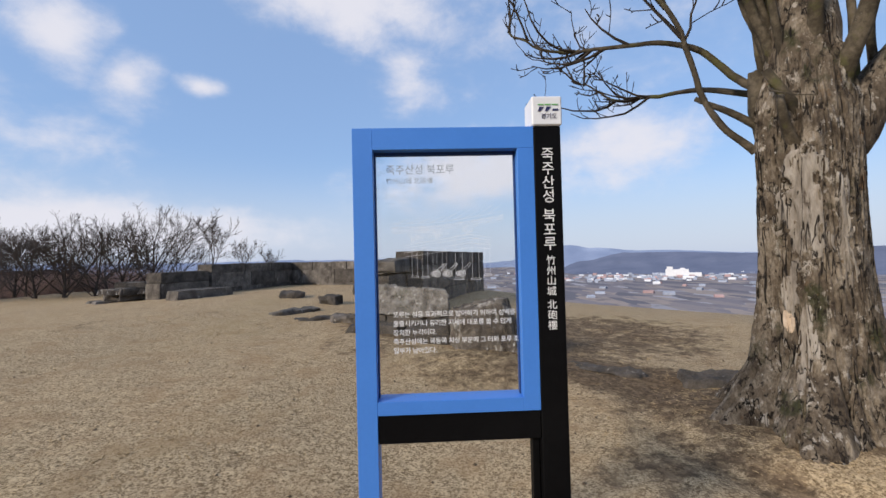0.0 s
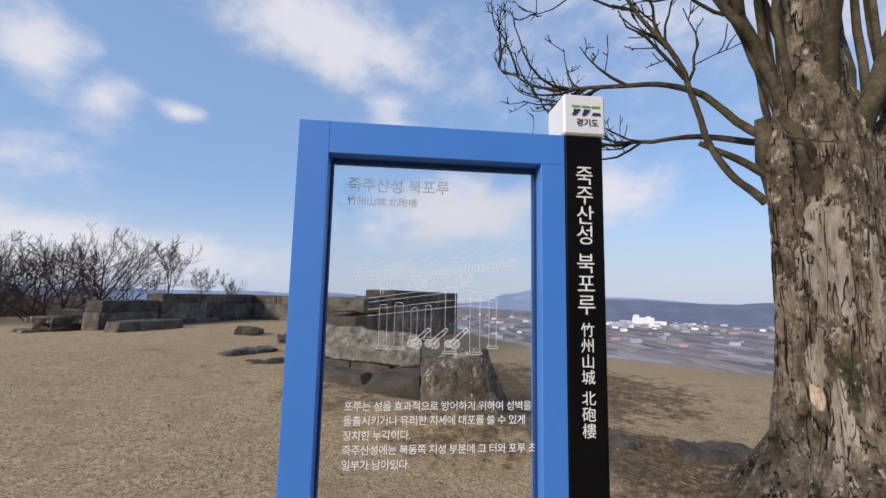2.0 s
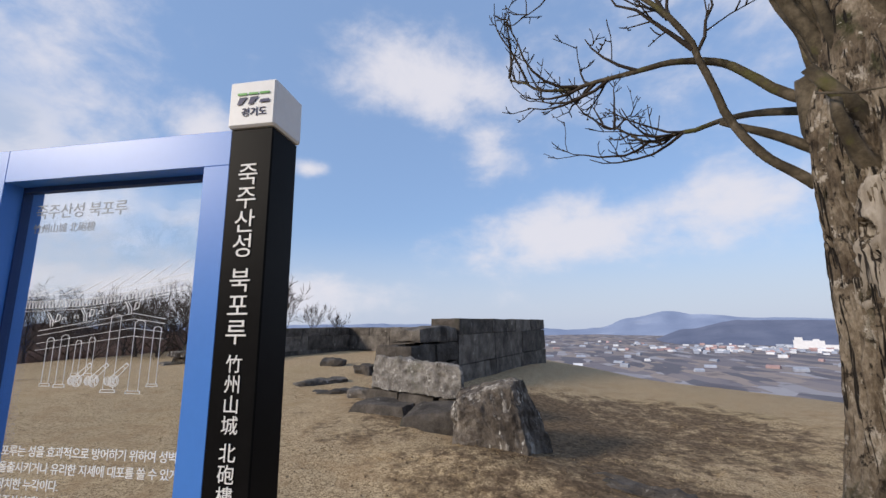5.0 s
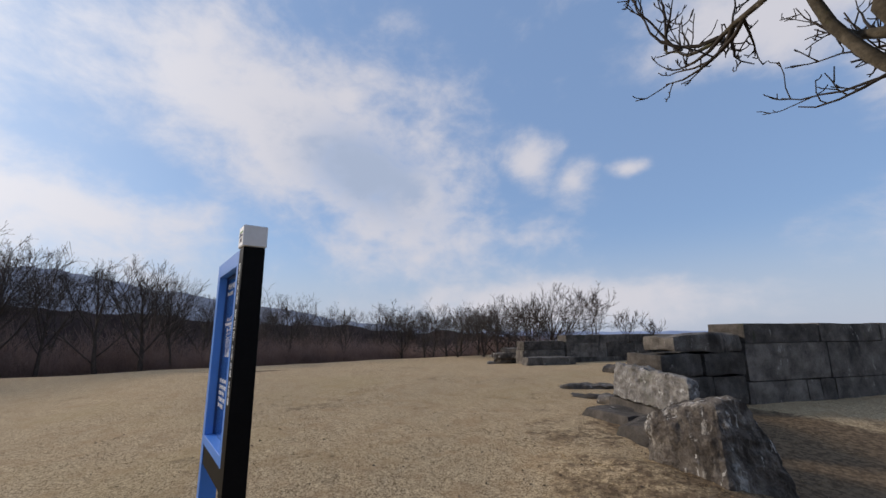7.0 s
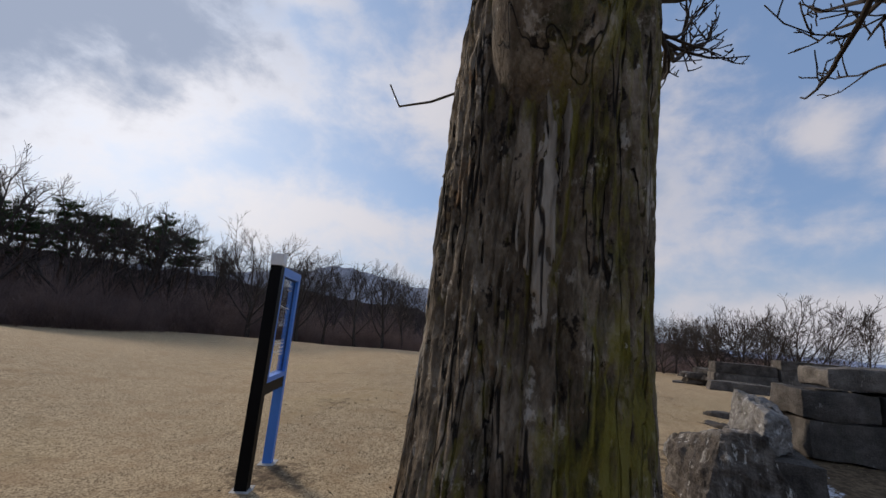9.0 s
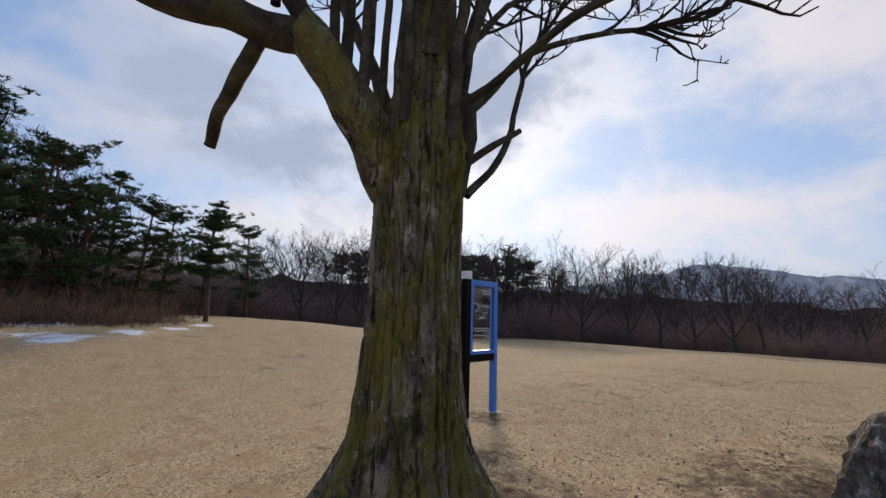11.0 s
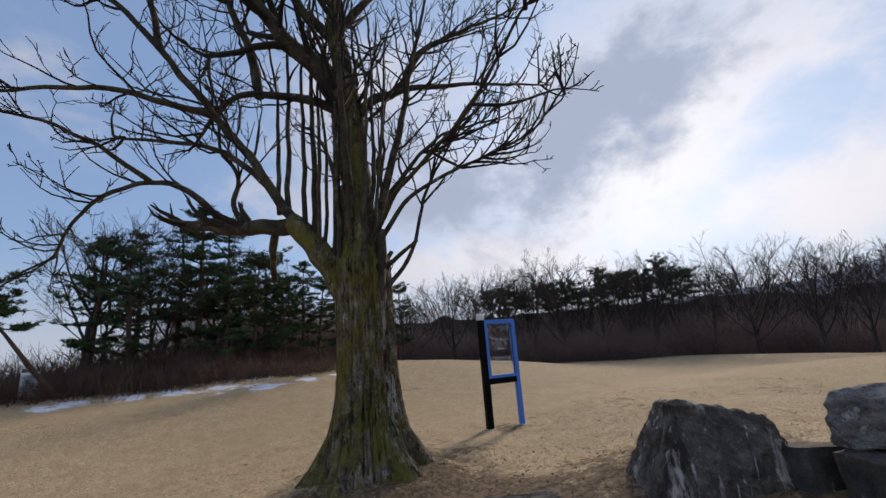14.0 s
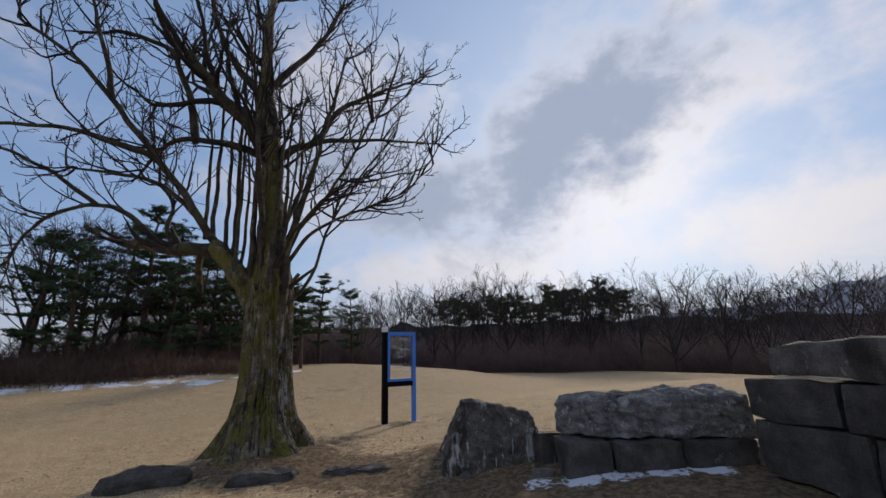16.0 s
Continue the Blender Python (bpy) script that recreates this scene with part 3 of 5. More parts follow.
def build_sign():
    s = thing("information_sign", "blue and black steel information sign with etched clear glass panel", "sign", pose(0.005, 1.655, 0.0, 0, 0, 2.0))
    x0, x1, d0, d1 = -0.355, 0.355, -0.02, 0.075
    zt, zb, zi = 2.03, 0.92, 1.945
    gz = ground_z(0, 1.65) - 0.06
    bm = bmesh.new()
    part("left_post", box(bm, (x0, d0, gz), (-0.277, d1, zt), 0.0012), BLUE, s)
    part("top_rail", box(bmesh.new(), (-0.2769, d0, zi), (x1, d1, zt), 0.0012), BLUE, s)
    part("right_stile", box(bmesh.new(), (0.289, d0, zb), (x1, d1, zi - 0.0001), 0.0012), BLUE, s)
    part("bottom_rail", box(bmesh.new(), (-0.2765, d0, zb), (0.2889, d1, 0.972), 0.0012), BLUE, s)
    part("crossbar", box(bmesh.new(), (-0.2765, d0 + 0.004, 0.81), (x1, d1 - 0.004, zb - 0.001), 0.003), BLACK, s, "black crossbar")
    post = part("black_post", box(bmesh.new(), (x1 + 0.001, d0 - 0.004, gz), (0.462, d1 + 0.008, zt - 0.002), 0.003), BLACK, s, "black post with white lettering")
    cap = part("cap", box(bmesh.new(), (x1 - 0.006, d0 - 0.012, zt), (0.468, d1 + 0.014, 2.145), 0.005), CAP_WHITE, s, "white box cap with logo bars")
    part("rear_leg", box(bmesh.new(), (0.325, d0 + 0.03, gz), (x1 - 0.001, d1 - 0.02, 0.809), 0.003), BLACK, s, "black inner leg")
    for x in (-0.316, 0.408):
        part("footing", box(bmesh.new(), (x - 0.11, -0.06, gz - 0.05), (x + 0.11, 0.12, ground_z(0, 1.65) + 0.006), 0.01), CONCRETE, s, "small concrete footing")
    # glass in a thin black bead
    gy = 0.03
    pane = part("glass_pane", box(bmesh.new(), (-0.272, gy, 0.977), (0.284, gy + 0.008, 1.94)), GLASS, s, "clear glass with etched drawing and text")
    pane.visible_shadow = False
    for lo, hi in (((-0.2765, gy - 0.006, 1.932), (0.2885, gy + 0.014, 1.9445)), ((-0.2765, gy - 0.006, 0.9725), (-0.271, gy + 0.014, 1.931)), ((0.283, gy - 0.006, 0.9725), (0.2885, gy + 0.014, 1.931))):
        part("glazing_bead", box(bmesh.new(), lo, hi), GASKET, s)
    up = Matrix.Rotation(radians(90), 4, "X")
    fy = gy - 0.0014

    def on_glass(x, z):
        return Matrix.Translation((x, fy, z)) @ up

    letters("title_lettering", "죽주산성 북포루", 0.042, LETTER_GREY, s, on_glass(-0.232, 1.861), 0.96)
    letters("subtitle_lettering", "竹州山城 北砲樓", 0.0265, LETTER_GREY, s, on_glass(-0.232, 1.822), 0.96)
    letters("text_lettering", "포루는 성을 효과적으로 방어하기 위하여 성벽을\n돌출시키거나 유리한 지세에 대포를 쏠 수 있게\n장치한 누각이다.\n죽주산성에는 북동쪽 치성 부분에 그 터와 포루 초석의\n일부가 남아있다.",
            0.0262, LETTER_WHITE, s, on_glass(-0.216, 1.289), 0.915, 1.36)
    # etched outline of the gun pavilion: tiled roof running up to its corner, beams, posts on plinths, three guns
    bm = bmesh.new()

    def roof_line(x, rise):
        return 1.645 + rise + 0.19 * max(x + 0.05, 0.0) ** 1.35 + 0.02 * (x + 0.22)

    xs = [-0.215 + 0.025 * i for i in range(19)]
    for rise in (-0.024, -0.017, 0.0, 0.014):
        stroke(bm, [(x, roof_line(x, rise)) for x in xs], 0.00032)
    for i in range(46):
        x = -0.213 + i * 0.0098
        stroke(bm, [(x, roof_line(x, -0.017)), (x + 0.002, roof_line(x, -0.002)), (x + 0.007, roof_line(x + 0.007, -0.002)), (x + 0.009, roof_line(x, -0.017))], 0.0003)
    for i in range(9):          # tile courses above the eave
        x = -0.20 + 0.047 * i
        stroke(bm, [(x, roof_line(x, 0.014)), (x + 0.06, roof_line(x + 0.06, 0.032 + 0.002 * i))], 0.00028)
    for dz in (0.0, 0.011, 0.030, 0.046):          # beams under the eave
        stroke(bm, [(-0.165, 1.573 - dz), (0.10, 1.612 - dz * 1.15)], 0.0004)
        stroke(bm, [(0.10, 1.612 - dz * 1.15), (0.185, 1.598 - dz)], 0.0004)
    for i in range(7):          # bracket arms and beam ends
        x, z = -0.135 + 0.034 * i, 1.592 + 0.005 * i
        stroke(bm, [(x, z), (x + 0.002, z + 0.008), (x + 0.010, z + 0.008), (x + 0.012, z)], 0.0005)
    for x in (-0.13, -0.035, 0.088):
        z = 1.588 + 0.12 * (x + 0.13)
        stroke(bm, [(x - 0.016, z + 0.026), (x - 0.004, z + 0.010), (x - 0.003, z - 0.004)], 0.0006)
        stroke(bm, [(x - 0.010, z + 0.028), (x + 0.003, z + 0.010), (x + 0.004, z - 0.004)], 0.0006)
        stroke(bm, [(x + 0.010, z + 0.006), (x + 0.022, z + 0.010), (x + 0.024, z + 0.022), (x + 0.014, z + 0.024), (x + 0.010, z + 0.006)], 0.0006)
    for x, half, base, top in ((-0.124, 0.010, 1.450, 1.552), (-0.083, 0.011, 1.448, 1.558), (-0.043, 0.008, 1.474, 1.545), (-0.006, 0.008, 1.474, 1.552), (0.053, 0.0135, 1.438, 1.604), (0.120, 0.0135, 1.436, 1.590), (0.168, 0.010, 1.452, 1.575)):
        for dx in (-half, half):
            stroke(bm, [(x + dx, base), (x + dx, top)], 0.0003)
        stroke(bm, [(x - half, top), (x - half * 0.5, top + 0.005), (x + half * 0.5, top + 0.005), (x + half, top)], 0.0005)
        w = half * 1.35
        stroke(bm, [(x - w, base), (x + w, base), (x + w * 1.1, base - 0.006), (x - w * 1.1, base - 0.006), (x - w, base)], 0.0005)
    drawing = part("etched_drawing", bm, LETTER_WHITE, s, "white line drawing of a pavilion and guns")
    drawing.matrix_local = Matrix.Translation((0, fy, 0))
    for cx in (-0.034, 0.012, 0.066):
        bm = bmesh.new()
        for dx, r0 in ((0.0, 0.0135), (-0.016, 0.0095)):
            for r in (r0, r0 * 0.72, r0 * 0.25):
                stroke(bm, [(cx + dx + r * math.cos(k * math.pi / 8), 1.457 + r * math.sin(k * math.pi / 8)) for k in range(17)], 0.0006)
            for k in range(6):
                c, q = math.cos(k * math.pi / 3), math.sin(k * math.pi / 3)
                stroke(bm, [(cx + dx + r0 * 0.25 * c, 1.457 + r0 * 0.25 * q), (cx + dx + r0 * c, 1.457 + r0 * q)], 0.0005)
        for off in (0.0, -0.0085):
            stroke(bm, [(cx - 0.012 - off, 1.463 + off), (cx + 0.030 - off * 0.7, 1.498 + off * 0.7)], 0.0006)
        stroke(bm, [(cx + 0.030, 1.498), (cx + 0.036, 1.492)], 0.0008)
        stroke(bm, [(cx + 0.022, 1.491), (cx + 0.028, 1.485)], 0.0005)
        gun = part("etched_gun", bm, LETTER_WHITE, s, "white etched gun on wheels")
        gun.matrix_local = Matrix.Translation((0, fy, 0))
    # upright lettering of the post
    z = 1.945
    for ch in "죽주산성 북포루":
        if ch == " ":
            z -= 0.021
            continue
        letters("post_letter", ch, 0.057, LETTER_WHITE, post, Matrix.Translation((0.3815, d0 - 0.0055, z - 0.049)) @ up)
        z -= 0.0548
    z -= 0.018
    for ch in "竹州山城 北砲樓":
        if ch == " ":
            z -= 0.012
            continue
        letters("post_letter", ch, 0.039, LETTER_WHITE, post, Matrix.Translation((0.3895, d0 - 0.0055, z - 0.035)) @ up)
        z -= 0.0402
    fy2 = d0 - 0.0135
    letters("cap_lettering", "경기도", 0.024, LOGO_NAVY, cap, Matrix.Translation((0.383, fy2, 2.056)) @ up, 0.95)
    for i in range(3):
        x = 0.372 + i * 0.028
        bm = box(bmesh.new(), (x, fy2 - 0.001, 2.108), (x + 0.024, fy2, 2.113))
        part("logo_bar", bm, LOGO_GREEN, cap)
        bm = bmesh.new()
        if i < 2:
            vs = [bm.verts.new(p) for p in ((x, fy2, 2.084), (x + 0.010, fy2, 2.084), (x + 0.025, fy2, 2.102), (x + 0.006, fy2, 2.102))]
        else:
            vs = [bm.verts.new(p) for p in ((x, fy2, 2.086), (x + 0.025, fy2, 2.086), (x + 0.025, fy2, 2.094), (x + 0.004, fy2, 2.094))]
        f = bm.faces.new(vs)
        bmesh.ops.extrude_face_region(bm, geom=[f])
        bmesh.ops.translate(bm, verts=vs, vec=(0, -0.001, 0))
        part("logo_bar", bm, LOGO_NAVY, cap)
    return s


build_sign()

# ---- stones ----


def stone_mesh(bottom, top, cuts=6, rough=0.05, seed=0, rounding=0.25, grain=0.012):
    """A rough stone between four bottom and four top corners (in turn round it): edges worn, faces uneven."""
    bm = bmesh.new()
    bmesh.ops.create_cube(bm, size=2.0)
    bmesh.ops.subdivide_edges(bm, edges=bm.edges[:], cuts=cuts, use_grid_fill=True)
    b, t = [Vector(p) for p in bottom], [Vector(p) for p in top]
    size = max((b[0] - b[1]).length, (t[0] - b[0]).length)
    off = Vector((seed * 7.3, seed * 3.1, seed * 1.7))
    for v in bm.verts:
        u = v.co.copy()
        # worn edges: pull corners and edges in
        e = sum(abs(c) ** 5 for c in u) ** (1 / 5)
        u = u.lerp(u / e, rounding)
        s, q, h = (u.x + 1) / 2, (u.y + 1) / 2, (u.z + 1) / 2
        lo = b[0] * (1 - s) * (1 - q) + b[1] * s * (1 - q) + b[2] * s * q + b[3] * (1 - s) * q
        hi = t[0] * (1 - s) * (1 - q) + t[1] * s * (1 - q) + t[2] * s * q + t[3] * (1 - s) * q
        v.co = lo.lerp(hi, h)
    bm.normal_update()
    for v in bm.verts:
        p = v.co + off
        chip = noise.cell(p * 5.0) - 0.5
        d = rough * noise.noise(p * (1.4 / max(size, 0.3) + 0.6)) + rough * 0.5 * noise.noise(p * 4.0) + grain * (noise.noise(p * 11) + 0.6 * noise.noise(p * 23) - 0.7 * abs(noise.noise(p * 6.5 + Vector((9, 0, 0)))) + 0.25 * chip)
        v.co += v.normal * d
    return bm


def stone(name, bottom, top, mat, label, category="stone", group="tumbled stones", **kw):
    ob = part(name, stone_mesh(bottom, top, **kw), mat)
    return tagged(ob, label, category, group)


def footprint(cx, cy, length, width, turn, z0, z1, shrink=0.9, tilt=0.0):
    """Corners of a stone lying on the ground: centre, size, turn in degrees, bottom and top height."""
    c, s = math.cos(radians(turn)), math.sin(radians(turn))
    lo, hi = [], []
    for i, (a, b) in enumerate(((-1, -1), (1, -1), (1, 1), (-1, 1))):
        x, y = a * length / 2, b * width / 2
        lo.append((cx + c * x - s * y, cy + s * x + c * y, z0))
        x, y = x * shrink, y * shrink
        hi.append((cx + c * x - s * y, cy + s * x + c * y, z1 + tilt * a))
    return lo, hi


stone("standing_stone", [(0.10, 5.66, 0.14), (1.0, 5.46, 0.10), (1.38, 6.25, -0.08), (0.0, 6.74, -0.12)],
      [(0.12, 5.74, 0.72), (0.82, 5.84, 0.94), (0.95, 6.14, 0.93), (0.10, 6.46, 0.80)], STONE_PALE,
      "dark lichen-streaked triangular stone block leaning upright on the turf", cuts=30, rough=0.06, seed=1, rounding=0.45, grain=0.026)
stone("stone_slab", [(-1.66, 7.72, 0.52), (0.12, 6.80, 0.54), (0.07, 7.24, 0.54), (-1.60, 8.30, 0.52)],
      [(-1.60, 7.86, 1.07), (0.08, 6.88, 0.98), (0.05, 7.18, 0.92), (-1.54, 8.26, 0.97)], STONE_SLAB,
      "long grey rough-topped stone slab resting on smaller blocks", cuts=30, rough=0.06, seed=2, rounding=0.32, grain=0.026)
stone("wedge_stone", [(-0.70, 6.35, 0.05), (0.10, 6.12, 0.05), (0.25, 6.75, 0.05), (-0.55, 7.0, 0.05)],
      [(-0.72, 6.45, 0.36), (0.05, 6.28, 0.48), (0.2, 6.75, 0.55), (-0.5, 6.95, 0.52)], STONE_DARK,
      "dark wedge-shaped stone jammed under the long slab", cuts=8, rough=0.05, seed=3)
lo, hi = footprint(-1.15, 7.2, 1.1, 0.7, -12, 0.05, 0.42, 0.8)
stone("flat_stone", lo, hi, STONE_DARK, "flat dark stone half buried before the slab", cuts=8, rough=0.05, seed=4)
for i, (x, y, ln, wd, turn, z1, mt) in enumerate(((-2.7, 8.55, 1.15, 0.5, 28, 0.37, STONE_DARK), (-1.85, 8.3, 0.8, 0.5, 10, 0.42, STONE), (-3.35, 9.35, 1.3, 0.45, 52, 0.45, STONE),
                                             (-4.4, 12.1, 0.75, 0.5, 8, 0.62, STONE_DARK), (-7.6, 9.9, 1.1, 0.55, 12, 0.44, STONE_DARK), (-3.0, 11.0, 0.6, 0.4, -20, 0.6, STONE_DARK))):
    lo, hi = footprint(x, y, ln, wd, turn, ground_z(x, y) - 0.2, z1 + 0.0, 0.92)
    stone("kerb_stone", lo, hi, mt, "low weathered kerb stone sunk in the turf", cuts=10, rough=0.09, seed=10 + i, rounding=0.55, grain=0.025, group="kerb stones")
lo, hi = footprint(-7.45, 12.75, 1.8, 0.6, 62, ground_z(-7.45, 12.75) - 0.15, ground_z(-7.45, 12.75) + 0.27, 0.96)
stone("step_stone", lo, hi, STONE, "long squared step stone before the ruined wall", cuts=10, rough=0.035, seed=24, rounding=0.2, group="kerb stones")
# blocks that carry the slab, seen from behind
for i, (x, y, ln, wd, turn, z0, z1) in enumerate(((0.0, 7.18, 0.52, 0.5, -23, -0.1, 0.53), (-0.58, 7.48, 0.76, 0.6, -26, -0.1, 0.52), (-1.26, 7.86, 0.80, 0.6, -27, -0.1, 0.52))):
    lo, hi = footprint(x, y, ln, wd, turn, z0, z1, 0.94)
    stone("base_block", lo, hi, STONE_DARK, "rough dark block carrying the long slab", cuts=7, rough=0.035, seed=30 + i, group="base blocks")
lo, hi = footprint(0.38, 6.98, 0.42, 0.32, -35, -0.1, 0.22, 0.6)
stone("chock_stone", lo, hi, STONE, "small grey stone wedged between larger blocks", cuts=7, rough=0.05, rounding=0.6, seed=40)
# flat stones at the foot of the tree
for i, (x, y, ln, wd, turn, z1) in enumerate(((4.45, 4.15, 1.15, 0.55, 18, 0.14), (3.1, 4.72, 1.0, 0.5, -18, 0.12), (1.95, 5.2, 1.2, 0.45, -28, 0.13), (0.95, 6.3, 0.35, 0.3, 30, 0.10))):
    lo, hi = footprint(x, y, ln, wd, turn, ground_z(x, y) - 0.25, z1, 0.8)
    stone("foot_stone", lo, hi, STONE_DARK, "low dark stone bedded at the foot of the tree", cuts=10, rough=0.10, rounding=0.7, grain=0.03, seed=50 + i, group="foot stones")


def wall_point(origin, along, across, s, n, z):
    p = origin + along * s + across * n
    return (p.x, p.y, z)


def block(parent, origin, along, across, s0, s1, z0, z1, thick, mat, seed, rough=0.018, rounding=0.1, cuts=4, name="block", lean=0.0):
    bot = [wall_point(origin, along, across, s, n, z0) for s, n in ((s0, 0), (s1, 0), (s1, thick), (s0, thick))]
    top = [wall_point(origin, along, across, s, n + lean, z1) for s, n in ((s0, 0), (s1, 0), (s1, thick), (s0, thick))]
    if (along.x * across.y - along.y * across.x) < 0:
        bot, top = bot[::-1], top[::-1]
    ob = part(name, stone_mesh(bot, top, cuts=cuts, rough=rough, seed=seed, rounding=rounding, grain=0.008), mat, parent)
    return ob


def coursed(parent, origin, along, across, courses, thick, mats, seed, **kw):
    """Blocks in courses: (z0, z1, joints along the wall)."""
    for c, (z0, z1, joints) in enumerate(courses):
        for i, (a, b) in enumerate(zip(joints, joints[1:])):
            seed += 1
            g = 0.005
            block(parent, origin, along, across, a + g, b - g, z0 + 0.002, z1 - 0.002, thick + 0.02 * noise.noise(Vector((seed, 0, 0))), mats[seed % len(mats)], seed,
                  lean=0.01 * noise.noise(Vector((seed, 5, 0))), **kw)


def mesh_object(name, verts, faces, mat, parent=None, label="", soft=True):
    me = bpy.data.meshes.new(name)
    me.from_pydata(verts, [], faces)
    me.materials.append(mat)
    if soft:
        me.shade_smooth()
    ob = new(name, me)
    if parent:
        ob.parent = parent
    if label:
        ob["label"] = label
    return ob


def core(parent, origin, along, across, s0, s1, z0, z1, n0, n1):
    """A dark box added behind the face stones to stop light through the joints."""
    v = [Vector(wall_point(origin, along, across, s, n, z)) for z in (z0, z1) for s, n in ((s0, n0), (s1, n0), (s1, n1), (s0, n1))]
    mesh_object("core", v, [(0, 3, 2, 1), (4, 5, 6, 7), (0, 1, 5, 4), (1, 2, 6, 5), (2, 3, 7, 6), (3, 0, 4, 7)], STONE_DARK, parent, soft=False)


def build_walls():
    east = thing("wall_east", "coursed grey stone parapet of large weathered blocks", "stone wall")
    east["kind"] = "structure"
    coursed(east, WALL_A, WALL_DIR, WALL_N, [(1.34, 1.70, (2.15, 4.12, 5.9, 7.4, 8.95)), (0.66, 1.34, (2.12, 4.25, 6.45, 8.98)), (-0.35, 0.66, (2.08, 3.55, 3.92, 4.3, 6.3, 6.6, 7.8, 9.05))],
            0.75, (STONE, STONE, STONE_DARK), 100)
    core(east, WALL_A, WALL_DIR, WALL_N, 2.3, 8.82, -0.3, 1.64, 0.09, 0.62)
    # the broken end: rough, dislodged blocks
    block(east, WALL_A, WALL_DIR, WALL_N, 0.52, 2.12, 1.19, 1.52, 0.78, STONE, 151, rough=0.07, rounding=0.4, cuts=14)
    block(east, WALL_A, WALL_DIR, WALL_N, 0.22, 1.15, 0.80, 1.185, 0.85, STONE_DARK, 152, rough=0.055, rounding=0.3, cuts=9)
    block(east, WALL_A, WALL_DIR, WALL_N, 1.17, 2.08, 0.80, 1.185, 0.8, STONE_DARK, 153, rough=0.035, rounding=0.2, cuts=6)
    block(east, WALL_A, WALL_DIR, WALL_N, 0.3, 1.3, 0.28, 0.79, 0.85, STONE_DARK, 154, rough=0.04, rounding=0.15, cuts=6)
    block(east, WALL_A, WALL_DIR, WALL_N, 1.32, 2.06, 0.28, 0.79, 0.8, STONE_DARK, 155, rough=0.04, rounding=0.15, cuts=6)
    block(east, WALL_A, WALL_DIR, WALL_N, 0.25, 2.05, -0.2, 0.275, 0.9, STONE_DARK, 156, rough=0.04, rounding=0.15, cuts=6)
    # north side
    corner = WALL_A + WALL_DIR * 9.0
    far = Vector((-7.16, 19.45))
    along = (far - corner).normalized()
    across = Vector((along.y, -along.x))
    n_len = (far - corner).length
    north = thing("wall_north", "coursed grey stone parapet closing the bastion", "stone wall")
    north["kind"] = "structure"
    joints = [0.8 + (n_len - 0.8) * k / 5 for k in range(6)]
    coursed(north, corner, along, across, [(1.12, 1.46, joints), (0.55, 1.12, [j + 0.6 if 0 < i < 5 else j for i, j in enumerate(joints)]), (0.0, 0.55, [0.8, 1.8, 2.9, 3.9, 5.1, 6.2, 7.4, n_len])],
            -0.7, (STONE, STONE_DARK, STONE), 200)
    core(north, corner, along, across, 0.9, n_len - 0.1, 0.0, 1.41, -0.09, -0.58)
    # west arm with its lower, ruined end
    west = thing("wall_west", "ruined stone parapet, stepped down and crumbling to rubble at its end", "stone wall")
    west["kind"] = "structure"
    end = Vector((-8.81, 14.83))
    along = (end - far).normalized()
    across = Vector((along.y, -along.x))
    ln = (end - far).length
    coursed(west, far, along, across, [(1.16, 1.48, (0.75, 2.0, 3.4, ln)), (0.62, 1.16, (0.75, 1.8, 3.1, ln)), (0.15, 0.62, (0.75, 2.3, 3.6, ln))], -0.7, (STONE, STONE_DARK), 300)
    core(west, far, along, across, 0.85, ln - 0.12, 0.1, 1.43, -0.09, -0.58)
    low = end + along * 0.05
    coursed(west, low, along, across, [(0.92, 1.26, (0.0, 1.75)), (0.15, 0.92, (0.0, 1.8))], -0.65, (STONE, STONE_DARK), 330)
    r = random.Random(4)
    for k in range(26):
        lv = k // 8
        p = Vector((-9.75 - (1.5 - 0.3 * lv) * r.random(), 13.05 + 0.75 * r.random()))
        sz = 0.30 + 0.32 * r.random()
        lo, hi = footprint(p.x, p.y, sz * 1.8, sz, r.random() * 60, 0.22 + lv * 0.19, 0.22 + lv * 0.19 + 0.16 + 0.08 * r.random(), 0.88)
        part("rubble_stone", stone_mesh(lo, hi, cuts=3, rough=0.04, seed=360 + k), (STONE, STONE_DARK, STONE_PALE)[k % 3], west)


build_walls()

# ---- trees ----


def tube(verts, faces, pts, radii, sides):
    """Adds a tapering tube through points to vertex and face lists."""
    base = len(verts)
    prev = None
    for i, p in enumerate(pts):
        d = (pts[min(i + 1, len(pts) - 1)] - pts[max(i - 1, 0)])
        d = d.normalized() if d.length > 1e-9 else Vector((0, 0, 1))
        if prev is None:
            a = d.orthogonal().normalized()
        else:
            a = (prev - d * prev.dot(d))
            a = a.normalized() if a.length > 1e-6 else d.orthogonal().normalized()
        prev = a
        b = d.cross(a)
        for k in range(sides):
            t = 2 * math.pi * k / sides
            verts.append(p + (a * math.cos(t) + b * math.sin(t)) * radii[i])
    for i in range(len(pts) - 1):
        for k in range(sides):
            k2 = (k + 1) % sides
            faces.append((base + i * sides + k, base + i * sides + k2, base + (i + 1) * sides + k2, base + (i + 1) * sides + k))
    faces.append(tuple(base + (len(pts) - 1) * sides + k for k in range(sides)))


